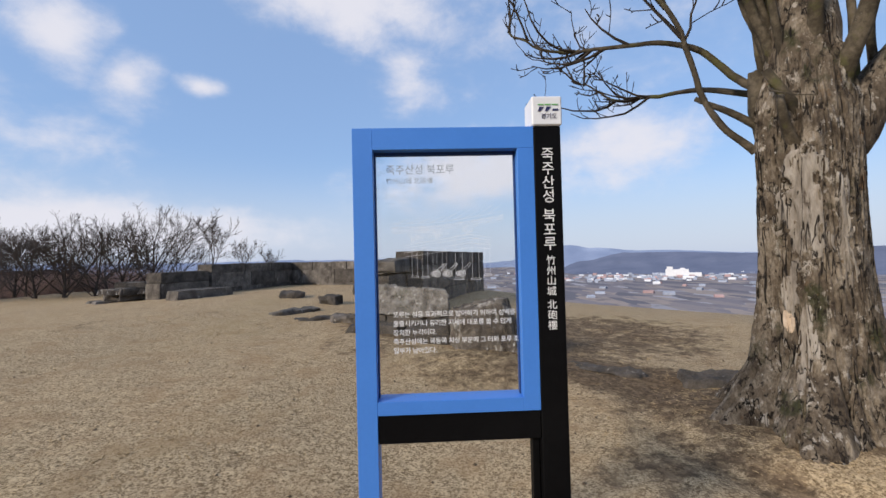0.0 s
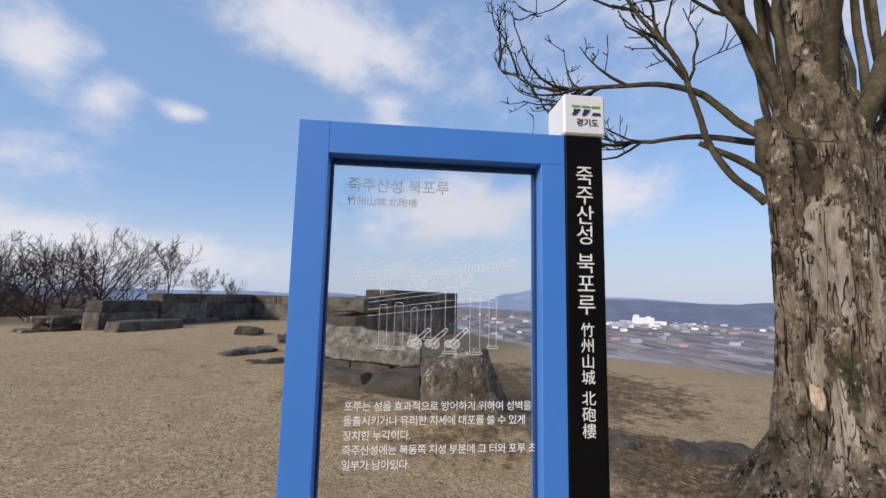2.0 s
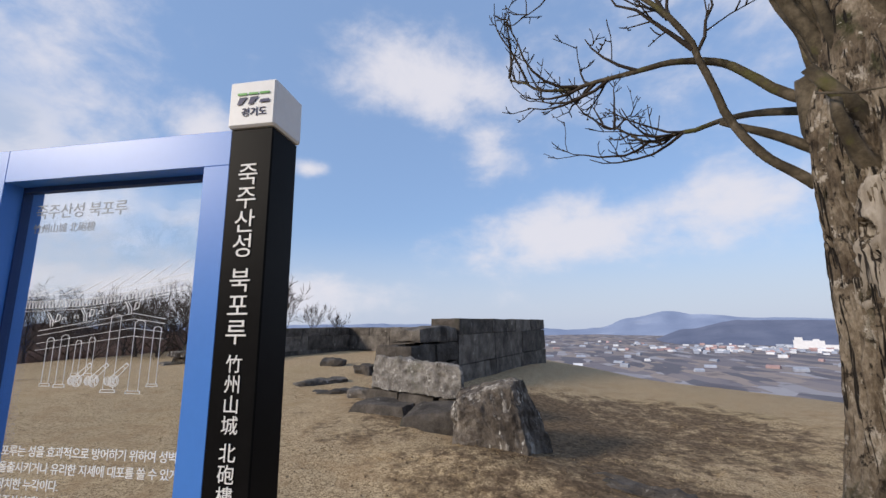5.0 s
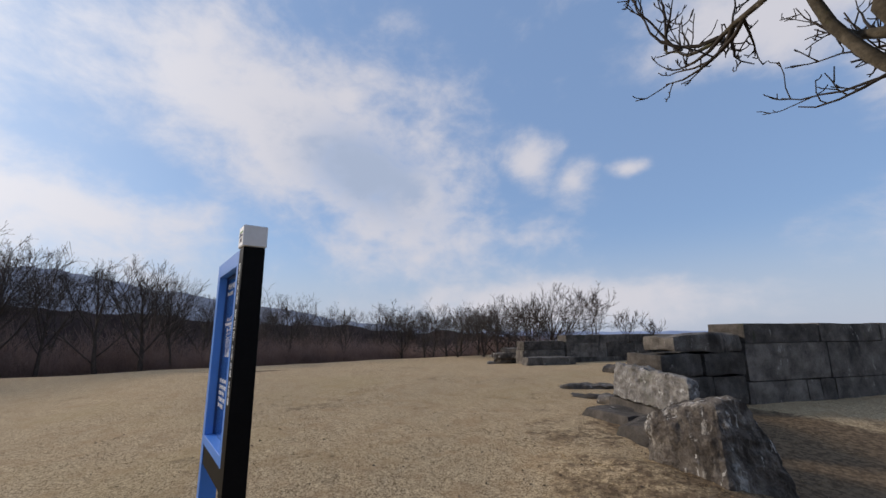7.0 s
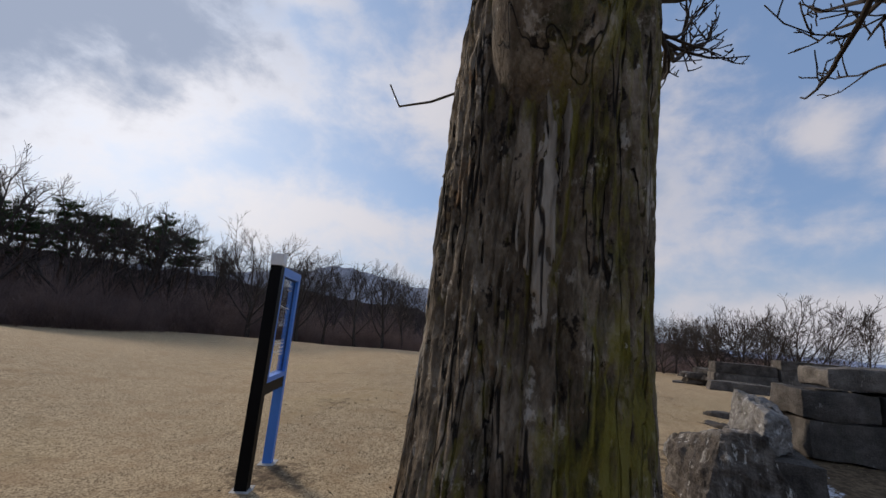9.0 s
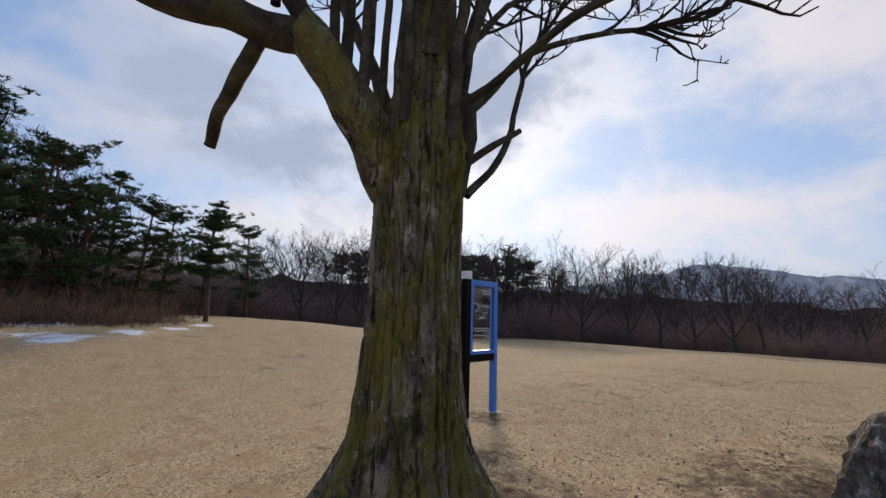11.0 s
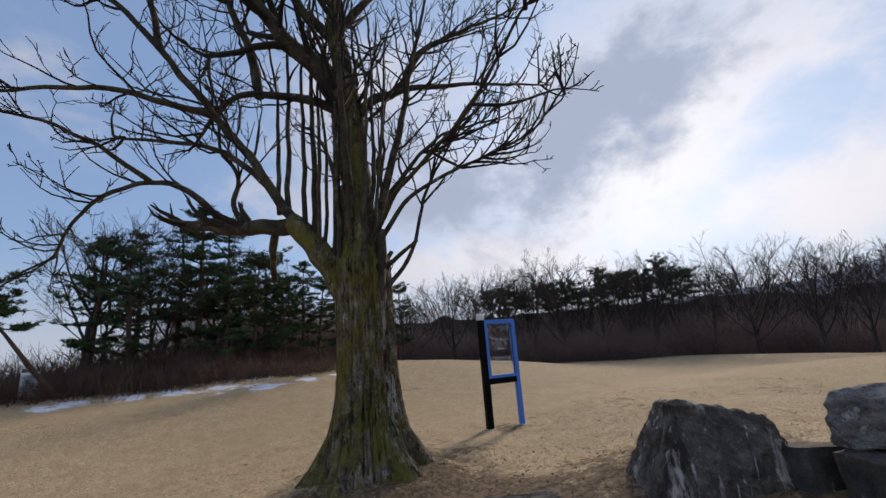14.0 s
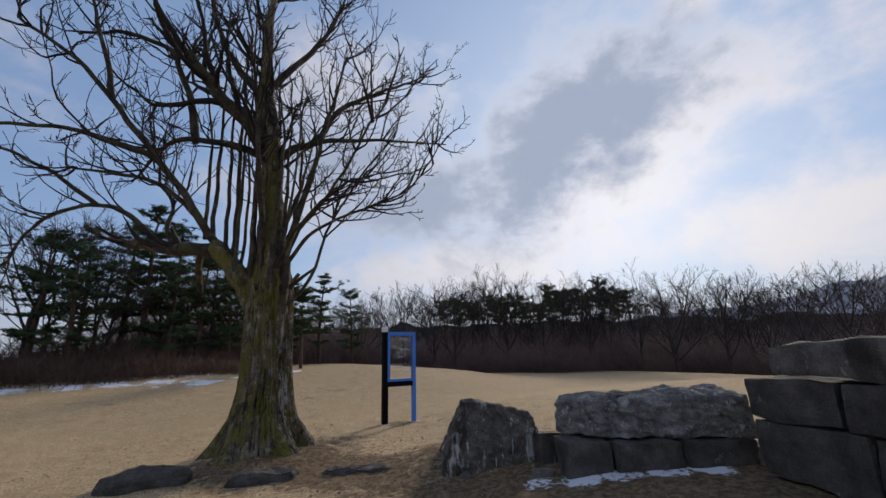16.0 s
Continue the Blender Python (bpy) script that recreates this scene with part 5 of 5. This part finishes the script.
def make_pine(seed, height, bare=0.35, width=0.3, lean=0.0, label="dark green pine with layered crown", flat=False):
    rng = random.Random(seed)
    t = thing("pine_tree", label, "pine tree", group="pines on the mound")
    tv, tf, nv, nf = [], [], [], []
    trunk = wander(rng, Vector((0, 0, -0.4)), Vector((lean, lean * 0.3, 1)), height * 0.95 + 0.4, 9, 0.05, 0.06 if not flat else 0.02)
    r0 = 0.022 * height
    tube(tv, tf, trunk, [r0 * (1.1 - 0.95 * k / 9) for k in range(10)], 8)
    tiers = 5 if flat else int(4 + height * 1.15)
    for k in range(tiers):
        g = bare + (1 - bare) * (k + 1.4 * rng.random()) / tiers
        g = min(g, 0.995)
        f = min(g * 9, 8.99)
        p = trunk[int(f)].lerp(trunk[int(f) + 1], f - int(f))
        q = (g - bare) / (1 - bare)
        reach = height * width * (0.60 + 0.80 * q - 1.08 * q * q) * rng.uniform(0.45, 1.3) + 0.15
        if flat:
            reach = height * width * rng.uniform(0.6, 1.1)
        turn = rng.uniform(0, 6.28)
        whorl = rng.randint(3, 5)
        for j in range(whorl):
            a = turn + 6.28 * (j + rng.uniform(-0.3, 0.3)) / whorl
            d = Vector((math.cos(a), math.sin(a), rng.uniform(-0.16, 0.22) + 0.35 * q))
            ln = reach * rng.uniform(0.45, 1.15)
            pts = wander(rng, p, d, ln, 4, 0.20, 0.05)
            tube(tv, tf, pts, [max(0.009, r0 * 0.3 * (1 - 0.2 * m)) for m in range(5)], 3)
            # flat needle sprays set along the outer part of the branch and its side shoots
            hubs = []
            for _ in range(int(4 + ln * 4.5)):
                w = rng.uniform(0.25, 1.0)
                hubs.append(pts[int(w * 3.99)].lerp(pts[min(int(w * 3.99) + 1, 4)], (w * 3.99) % 1) + Vector((rng.gauss(0, 0.16), rng.gauss(0, 0.16), rng.gauss(0.03, 0.035))) * (0.35 + 0.5 * ln * w))
            for hub in hubs:
                for _ in range(rng.randint(4, 9)):
                    c = hub + Vector((rng.gauss(0, 0.085), rng.gauss(0, 0.085), rng.gauss(0.01, 0.028)))
                    for _b in range(7):
                        h = Vector((rng.gauss(0, 1), rng.gauss(0, 1), rng.gauss(0.55, 0.6))).normalized() * rng.uniform(0.09, 0.19)
                        w = h.orthogonal().normalized() * 0.017
                        b = len(nv)
                        nv.extend((c - w, c + w, c + h))
                        nf.append((b, b + 1, b + 2))
    mesh_object("trunk", tv, tf, PINE_BARK, t, "scaly brown trunk and boughs")
    mesh_object("crown", nv, nf, PINE, t, "dark green needles in tufts", soft=False)
    return t


def make_brush(seed, width, height, stems, mat, name="brush_thicket", label="thicket of bare brown brushwood under the trees"):
    rng = random.Random(seed)
    v, f = [], []
    for _ in range(stems):
        x, y = rng.gauss(0, width * 0.32), rng.gauss(0, width * 0.2)
        h = height * rng.uniform(0.45, 1.1) * math.exp(-(x / width) ** 2)
        pts = wander(rng, Vector((x, y, -0.3)), Vector((rng.gauss(0, 0.5), rng.gauss(0, 0.5), 1)), h + 0.3, 3, 0.3, 0.03)
        r = rng.uniform(0.006, 0.016) * (0.5 + height * 0.2)
        for _k in range(3):
            tip = wander(rng, pts[rng.randint(1, 2)], Vector((rng.gauss(0, 0.8), rng.gauss(0, 0.8), 0.8)), h * 0.45, 2, 0.25, 0.05)
            tube(v, f, tip, [r * 0.6, r * 0.45, r * 0.25], 3)
        tube(v, f, pts, [r, r * 0.8, r * 0.6, r * 0.3], 3)
    ob = mesh_object(name, v, f, mat)
    return tagged(ob, label, "brushwood", kind="stuff")


def place(src, x, y, turn, size, drop=0.0, used={}):
    m = Matrix.Translation((x, y, ground_z(x, y) - drop)) @ Matrix.Rotation(turn, 4, "Z")
    if src.name not in used:
        used[src.name] = True
        src.matrix_world = m @ Matrix.Scale(size, 4)
        return src
    ob = copy_thing(src, m)
    ob.scale = (size, size, size)
    return ob


SKYLINE = [(50, 3.4), (62, 3.9), (78, 3.5), (90, 4.4), (100, 5.8), (112, 6.2), (124, 6.4), (135, 7.6), (150, 7.8), (165, 7.0), (180, 6.5)]


def polar(az, d, cx=4.0, cy=6.0):
    return cx - math.sin(radians(az)) * d, cy + math.cos(radians(az)) * d


def build_woods():
    rng = random.Random(21)
    kinds = [make_bare_tree(31, 9.0, 0.75, 0.17, 7, first=3.2), make_bare_tree(32, 8.4, 0.55, 0.13, 6, first=3.6), make_bare_tree(33, 9.6, 1.0, 0.20, 8, first=2.2, rise=0.45),
             make_bare_tree(34, 7.2, 0.9, 0.13, 7, first=2.6), make_bare_tree(35, 8.0, 0.45, 0.11, 6, first=3.6)]
    tops = [max(v.co.z for c in k.children for v in c.data.vertices) for k in kinds]

    def skyline(az):
        """Height of the tree tops above the field round the rim."""
        for (a0, h0), (a1, h1) in zip(SKYLINE, SKYLINE[1:]):
            if az <= a1:
                return h0 + (h1 - h0) * (az - a0) / (a1 - a0)
        return SKYLINE[-1][1]

    # the trees that stand out at the edge of the field: bearing, height, kind
    spots = [(116.3, 32, 8.1, 2), (110.4, 32, 6.6, 0), (107.0, 33, 6.2, 1), (103.0, 32, 6.5, 3), (99.4, 32, 6.2, 0), (96.5, 32.5, 5.9, 4), (93.6, 33, 4.6, 1), (88.2, 32, 4.6, 3), (84.4, 32, 5.2, 2), (80.5, 33, 3.9, 4), (77.3, 33, 3.8, 0),
             (72.3, 33, 4.3, 1), (69.6, 32, 4.1, 3), (66.2, 33, 3.7, 0), (63.4, 32, 4.5, 2), (61.2, 33, 4.2, 4), (54.6, 33, 4.0, 3), (57.6, 33, 3.6, 1), (120.5, 33, 6.4, 1), (124.0, 34, 6.6, 4), (127.0, 33, 7.9, 0), (130.5, 34, 7.0, 4),
             (133.5, 33, 8.0, 2), (138.4, 33, 8.9, 0), (142.5, 34, 8.0, 1), (146.6, 33, 8.3, 3), (149.5, 34, 8.2, 4), (154, 33, 7.6, 0), (160, 32, 7.2, 2)]
    for az in range(60, 178, 4):
        spots.append((az + rng.uniform(-1.6, 1.6), 41 + rng.uniform(-3, 4), skyline(az) * rng.uniform(0.78, 0.98), rng.randrange(5)))
    for az, d, high, k in spots:
        x, y = polar(az, d)
        lift_up = (high - 1.5) * d / 32 + 1.5 - ground_z(x, y) + 0.2
        place(kinds[k], x, y, rng.uniform(0, 6.28), lift_up / tops[k], 0.2)
    # low spreading trees behind the west wall
    wide = [make_bare_tree(41, 5.4, 1.0, 0.11, 8, "low spreading leafless tree behind the stone wall", rise=0.36, first=1.0, lift=0.03), make_bare_tree(42, 5.0, 1.2, 0.1, 8, "low spreading leafless tree behind the stone wall", rise=0.33, first=0.9, lift=0.03)]
    for i, (az, d, size) in enumerate(((35, 27, 1.05), (37.5, 28, 1.0), (42.5, 27, 0.9), (40, 27, 0.92), (44.5, 28, 0.8), (48, 27, 0.74), (33, 28, 0.7), (52, 30, 0.78), (57, 32, 0.8), (39, 31, 0.82), (46, 32, 0.8))):
        x, y = polar(az, d, 0, 0)
        place(wide[i % 2], x, y, rng.uniform(0, 6.28), size * 0.76, 0.0)
    slim = make_bare_tree(43, 4.6, 0.35, 0.06, 4, "slim leafless sapling behind the stone wall")
    for az, d, size in ((29.4, 26, 0.8), (25.5, 27, 0.6), (23, 27, 0.5)):
        x, y = polar(az, d, 0, 0)
        place(slim, x, y, az, size, 0.0)
    # brushwood that fills the wood's floor
    bushes = [make_brush(51, 6.0, 3.6, 330, BRUSH), make_brush(52, 6.0, 3.0, 330, BRUSH), make_brush(53, 5.0, 4.2, 330, BRUSH)]
    n = 0
    for ring, d0, step, hh in ((0, 32.5, 3.4, 0.62), (1, 36, 3.6, 0.95), (2, 41, 4.0, 1.25)):
        az = 46.0
        while az < 189:
            d = d0 + rng.uniform(-1, 1) + 2.5 * math.sin(az * 0.13) - (max(az - 150, 0) * 0.3)
            x, y = polar(az, d)
            s = hh * rng.uniform(0.85, 1.15) * (0.62 if az < 70 else 0.8 if az < 95 else 1.05)
            place(bushes[n % 3], x, y, radians(az) + rng.uniform(-0.3, 0.3), s, 0.1)
            n += 1
            az += step * rng.uniform(0.85, 1.1)
    # pines along the skyline of the wood
    sky_pines = [make_pine(61, 7.5, 0.76, 0.13, 0.05, flat=True), make_pine(62, 7.0, 0.72, 0.15, -0.06, flat=True), make_pine(63, 7.2, 0.8, 0.16, 0.1, flat=True)]
    for i in range(24):
        az = 122.5 + i * 1.12 + rng.uniform(-0.5, 0.5)
        d = rng.uniform(38.5, 43)
        x, y = polar(az, d)
        high = (rng.uniform(5.6, 6.9) - 1.5) * d / 32 + 1.5 - ground_z(x, y) + 0.3
        place(sky_pines[i % 3], x, y, rng.uniform(0, 6.28), high / 7.4, 0.3)
    # the mound with its pines
    big = [make_pine(71, 7.8, 0.26, 0.31, 0.02, "tall dark pine on the mound"), make_pine(72, 6.6, 0.22, 0.37, -0.05, "dark bushy pine on the mound"), make_pine(73, 5.4, 0.26, 0.4, 0.1, "dark pine on the mound")]
    mound = ((7.0, -11.4, 0, 1.0), (8.9, -10.0, 1, 0.82), (4.9, -10.9, 1, 0.84), (5.9, -10.2, 2, 0.9), (3.4, -11.8, 2, 0.85), (1.9, -13.0, 1, 0.72), (8.0, -13.5, 0, 0.9), (10.6, -11.5, 1, 0.95),
             (6.2, -14.8, 0, 0.95), (4.2, -14.5, 1, 0.95), (10.0, -15.0, 0, 0.9), (2.4, -16.0, 0, 0.8), (0.2, -16.5, 1, 0.8), (-2.0, -18.0, 0, 0.8), (-4.5, -19.0, 1, 0.85))
    for x, y, k, s in mound:
        place(big[k], x, y, rng.uniform(0, 6.28), s, 0.15)
    lone = make_pine(74, 3.7, 0.42, 0.26, 0.02, "slender lone pine standing on the turf")
    place(lone, 0.5, -9.3, 0.4, 1.0, 0.05)
    spreading = make_pine(75, 4.4, 0.68, 0.42, 0.75, "leaning pine with flat spreading crown", flat=True)
    place(spreading, 9.6, -7.6, -0.2, 1.0, 0.1)
    for x, y, s in ((6.3, -13.2, 0.85), (8.4, -12.0, 0.8), (10.6, -13.0, 0.8)):
        place(kinds[3], x, y, x, s * 0.8, 0.1)
    for x, y, k, high in ((11.2, -13.2, 0, 7.6), (9.2, -14.2, 1, 7.0), (5.4, -13.6, 3, 6.0), (3.4, -13.8, 0, 5.4)):
        place(kinds[k], x, y, x * 2, high / tops[k], 0.1)
    low = [make_brush(81, 3.2, 1.0, 520, MOUND_BRUSH, "low_brush", "low reddish-brown brush on the snowy mound"), make_brush(82, 2.6, 0.8, 460, MOUND_BRUSH, "low_brush", "low reddish-brown brush on the snowy mound")]
    for i, (x, y, s) in enumerate(((6.2, -8.4, 1.0), (7.8, -8.2, 1.0), (9.2, -8.0, 1.05), (10.8, -8.0, 1.1), (4.8, -8.9, 0.7), (3.3, -8.6, 0.8), (2.2, -9.2, 0.6), (8.6, -9.3, 1.2), (6.8, -9.6, 1.2), (12.4, -8.4, 1.2), (5.0, -10.2, 1.0), (10.2, -9.4, 1.3), (7.4, -11.0, 1.6), (9.4, -11.4, 1.7), (5.2, -11.8, 1.5), (11.6, -10.8, 1.7), (3.2, -12.4, 1.4), (7.2, -13.4, 1.8), (10.4, -13.6, 1.9))):
        place(low[i % 2], x, y, rng.uniform(-0.3, 0.3), s, 0.05)


MOUND_BRUSH = material("red_brown_brush", [(0.06, 0.036, 0.026), (0.12, 0.075, 0.055)], 1.5, 10, 0.95, 0, 0, coords="World")
build_woods()


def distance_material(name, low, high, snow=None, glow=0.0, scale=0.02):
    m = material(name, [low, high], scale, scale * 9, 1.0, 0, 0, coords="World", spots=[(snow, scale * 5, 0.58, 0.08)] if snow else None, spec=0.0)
    # emission lifts the far colour in place of haze in the air
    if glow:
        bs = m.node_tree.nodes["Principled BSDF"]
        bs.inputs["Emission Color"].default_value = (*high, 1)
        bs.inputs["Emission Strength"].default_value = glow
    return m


def ridge(name, label, az0, az1, dist, profile, base, mat, seed, rough=0.3, depth=0.25):
    """A far hill: its skyline follows elevations given by azimuth, its foot runs out towards the viewer."""
    n, rows = 160, 9
    verts, faces = [], []
    for j in range(rows + 1):
        g = j / rows
        for i in range(n + 1):
            az = az0 + (az1 - az0) * i / n
            el = profile[-1][1]
            for (a, e), (b, h) in zip(profile, profile[1:]):
                if az <= b:
                    t = max(0.0, min(1.0, (az - a) / (b - a)))
                    el = e + (h - e) * t * t * (3 - 2 * t)
                    break
            el += rough * noise.noise(Vector((az * 0.22, seed, 0))) + rough * 0.4 * noise.noise(Vector((az * 0.9, seed, 3)))
            d = dist * (1 - depth * (1 - g)) * (1 + 0.05 * noise.noise(Vector((az * 0.3, g * 3, seed))))
            top = 1.5 + dist * math.tan(radians(el))
            z = base + (top - base) * (g ** 1.15)
            x, y = polar(az, d, 2, 4)
            verts.append((x, y, z))
    w = n + 1
    for j in range(rows):
        faces += [(j * w + i, j * w + i + 1, (j + 1) * w + i + 1, (j + 1) * w + i) for i in range(n)]
    return tagged(mesh_object(name, verts, faces, mat), label, "hill", kind="structure")


# hill colours hold the distance haze, and a faint glow adds to it
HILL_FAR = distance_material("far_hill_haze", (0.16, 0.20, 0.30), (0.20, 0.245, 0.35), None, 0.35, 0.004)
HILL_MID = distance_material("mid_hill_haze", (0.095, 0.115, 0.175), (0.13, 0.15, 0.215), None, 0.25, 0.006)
HILL_WEST = distance_material("wooded_hill_snow_haze", (0.15, 0.17, 0.215), (0.20, 0.22, 0.265), (0.40, 0.42, 0.47), 0.3, 0.02)
WOOD_SLOPE = distance_material("wooded_slope", (0.040, 0.029, 0.027), (0.085, 0.062, 0.056), None, 0.0, 0.6)
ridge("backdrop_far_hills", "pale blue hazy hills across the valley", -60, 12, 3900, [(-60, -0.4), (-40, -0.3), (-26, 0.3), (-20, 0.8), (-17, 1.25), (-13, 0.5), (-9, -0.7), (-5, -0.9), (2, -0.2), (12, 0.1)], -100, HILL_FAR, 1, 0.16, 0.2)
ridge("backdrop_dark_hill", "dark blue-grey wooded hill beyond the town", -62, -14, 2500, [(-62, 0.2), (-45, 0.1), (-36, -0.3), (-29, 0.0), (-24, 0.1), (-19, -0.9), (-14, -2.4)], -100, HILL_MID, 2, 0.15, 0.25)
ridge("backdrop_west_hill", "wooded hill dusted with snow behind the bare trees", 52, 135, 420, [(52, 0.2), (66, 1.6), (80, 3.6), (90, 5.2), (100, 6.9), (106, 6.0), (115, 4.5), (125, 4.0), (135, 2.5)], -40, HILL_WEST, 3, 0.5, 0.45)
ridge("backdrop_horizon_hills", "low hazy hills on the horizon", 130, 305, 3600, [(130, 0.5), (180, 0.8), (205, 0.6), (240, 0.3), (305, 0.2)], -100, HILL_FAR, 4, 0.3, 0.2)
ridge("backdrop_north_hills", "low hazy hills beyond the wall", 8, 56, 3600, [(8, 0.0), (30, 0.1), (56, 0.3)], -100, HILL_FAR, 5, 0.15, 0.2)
ridge("backdrop_wooded_slope", "dark mass of winter woodland behind the first trees", 44, 200, 58, [(44, -0.6), (60, 0.4), (80, 1.6), (95, 2.6), (110, 3.3), (125, 4.2), (150, 4.2), (170, 4.0), (184, 3.0), (192, 1.0), (200, -0.8)], -6, WOOD_SLOPE, 6, 1.1, 0.25)


def build_town():
    """Low buildings of the valley town, and the long white one among them."""
    rng = random.Random(8)
    white = material("town_white_wall", [(0.62, 0.63, 0.66), (0.72, 0.73, 0.76)], 0.1, 1, 0.9, 0, 0)
    grey = material("town_grey_roof", [(0.26, 0.29, 0.36), (0.36, 0.39, 0.46)], 0.1, 1, 0.9, 0, 0, rand=0.25)
    red = material("town_red_roof", [(0.36, 0.24, 0.24), (0.44, 0.31, 0.30)], 0.1, 1, 0.9, 0, 0, rand=0.2)
    zb = -90.0
    hall = thing("long_white_building", "long white building of several storeys in the valley town", "building")
    hx, hy = polar(-29.6, 1780, 0, 0)
    turn = Matrix.Rotation(radians(-30), 4, "Z")
    for name, lo, hi in (("main_block", (-38, -10, 0), (38, 10, 26)), ("tower", (-34, -11, 26), (-14, 9, 36)), ("side_wing", (38, -12, 0), (78, 12, 14)), ("roof_block", (10, -8, 26), (26, 8, 31))):
        part(name, box(bmesh.new(), lo, hi), white, hall)
    hall.matrix_world = Matrix.Translation((hx, hy, zb)) @ turn
    protos = []
    for k, mat in enumerate((white, grey, red)):
        bm = bmesh.new()
        w, d, h = 13, 9, 5.0
        vs = [bm.verts.new(p) for p in ((-w, -d, -2), (w, -d, -2), (w, d, -2), (-w, d, -2), (-w, -d, h), (w, -d, h), (w, d, h), (-w, d, h), (-w, 0, h + 4), (w, 0, h + 4))]
        for q in ((0, 1, 5, 4), (2, 3, 7, 6), (4, 5, 9, 8), (6, 7, 8, 9), (1, 2, 6, 9, 5), (3, 0, 4, 8, 7)):
            bm.faces.new([vs[i] for i in q])
        ob = part("valley_house", bm, mat)
        protos.append(tagged(ob, ("small white house in the far valley", "small grey-roofed house in the far valley", "small red-roofed house in the far valley")[k], "house", "valley houses"))
    first = [True] * 3
    for i in range(230):
        k = rng.choice((0, 1, 1, 2))
        az = rng.gauss(-26, 6) if i < 150 else rng.uniform(-46, 0)
        d = rng.gauss(1700, 160) if i < 150 else rng.uniform(900, 2200)
        x, y = polar(az, d, 0, 0)
        m = Matrix.Translation((x, y, zb)) @ Matrix.Rotation(rng.uniform(-0.5, 0.5) + radians(az), 4, "Z")
        if first[k]:
            first[k] = False
            protos[k].matrix_world = m @ Matrix.Scale(0.6, 4)
        else:
            c = copy_thing(protos[k], m)
            c.scale = (rng.uniform(0.35, 0.9), rng.uniform(0.4, 0.8), rng.uniform(0.5, 0.9))


build_town()


def build_board():
    b = thing("notice_board", "small white notice board on a post beside the mound", "notice board", Matrix.Translation((10.9, -8.0, ground_z(10.9, -8.0))) @ Matrix.Rotation(radians(20), 4, "Z"))
    part("post", box(bmesh.new(), (-0.04, -0.03, -0.2), (0.04, 0.03, 0.45), 0.005), CONCRETE, b)
    part("panel", box(bmesh.new(), (-0.2, 0.03, 0.05), (0.2, 0.07, 0.78), 0.008), CAP_WHITE, b)
    part("panel_text", box(bmesh.new(), (-0.12, 0.07, 0.3), (0.12, 0.074, 0.7)), LETTER_GREY, b)


build_board()


def build_litter():
    """Short straw, tufts and crumbs of earth where the turf is nearest and most worn."""
    rng = random.Random(5)
    straw = material("dry_straw", [(0.17, 0.115, 0.06), (0.46, 0.35, 0.20)], 3, 25, 0.9, 0, 0, coords="World")
    v, f = [], []

    def blade(x, y, h, lean):
        z = ground_z(x, y)
        a = rng.uniform(0, 6.28)
        d = Vector((math.cos(a), math.sin(a), 0))
        w = Vector((-d.y, d.x, 0)) * rng.uniform(0.002, 0.0035)
        p = Vector((x, y, z - 0.01))
        b = len(v)
        v.extend((p - w, p + w, p + d * lean * 0.5 + Vector((0, 0, h * 0.8)), p + d * lean + Vector((0, 0, h))))
        f.append((b, b + 1, b + 2))
        f.append((b + 1, b + 3, b + 2))

    for _ in range(5200):
        x, y = rng.uniform(-6, 7), rng.uniform(0.6, 9)
        n = noise.noise(Vector((x * 0.7, y * 0.7, 9)))
        if n < -0.05 or math.hypot(x - TREE.x, y - TREE.y) < 0.8:
            continue
        for _k in range(4):
            blade(x + rng.gauss(0, 0.03), y + rng.gauss(0, 0.03), rng.uniform(0.008, 0.028), rng.uniform(0.01, 0.05))
    for _ in range(6500):          # straw gathered round the tree and the stones
        if rng.random() < 0.6:
            a, r = rng.uniform(0, 6.28), 0.75 + abs(rng.gauss(0, 0.35))
            x, y = TREE.x + math.cos(a) * r, TREE.y + math.sin(a) * r
        else:
            x, y = 0.1 + rng.gauss(0, 1.1), 5.3 + rng.gauss(0, 0.6)
        blade(x, y, rng.uniform(0.005, 0.02), rng.uniform(0.02, 0.07))
    ob = mesh_object("dry_grass", v, f, straw, soft=False)
    tagged(ob, "loose dry straw and short winter grass blades", "grass", kind="stuff")
    clod = material("earth_clod", [(0.06, 0.042, 0.028), (0.17, 0.125, 0.085)], 5, 40, 0.95, 0.4, 0.01, coords="World")
    v, f = [], []
    for i in range(620):
        x, y = (rng.uniform(-5, 6.5), rng.uniform(0.8, 9)) if i < 260 else (rng.gauss(1.5, 1.6), rng.gauss(4.9, 0.9))
        if math.hypot(x - TREE.x, y - TREE.y) < 0.75:
            continue
        s = rng.uniform(0.005, 0.02)
        c = Vector((x, y, ground_z(x, y) + s * 0.15))
        b = len(v)
        for d in ((1, 0, 0), (0, 1, 0), (-1, 0, 0), (0, -1, 0), (0, 0, 0.7), (0, 0, -0.5)):
            v.append(c + Vector(d) * s * rng.uniform(0.6, 1.2))
        f += [(b, b + 1, b + 4), (b + 1, b + 2, b + 4), (b + 2, b + 3, b + 4), (b + 3, b, b + 4), (b + 1, b, b + 5), (b + 2, b + 1, b + 5), (b + 3, b + 2, b + 5), (b, b + 3, b + 5)]
    tagged(mesh_object("earth_crumbs", v, f, clod, soft=False), "small dark clods and pebbles scattered on the turf", "pebbles", kind="stuff")


build_litter()
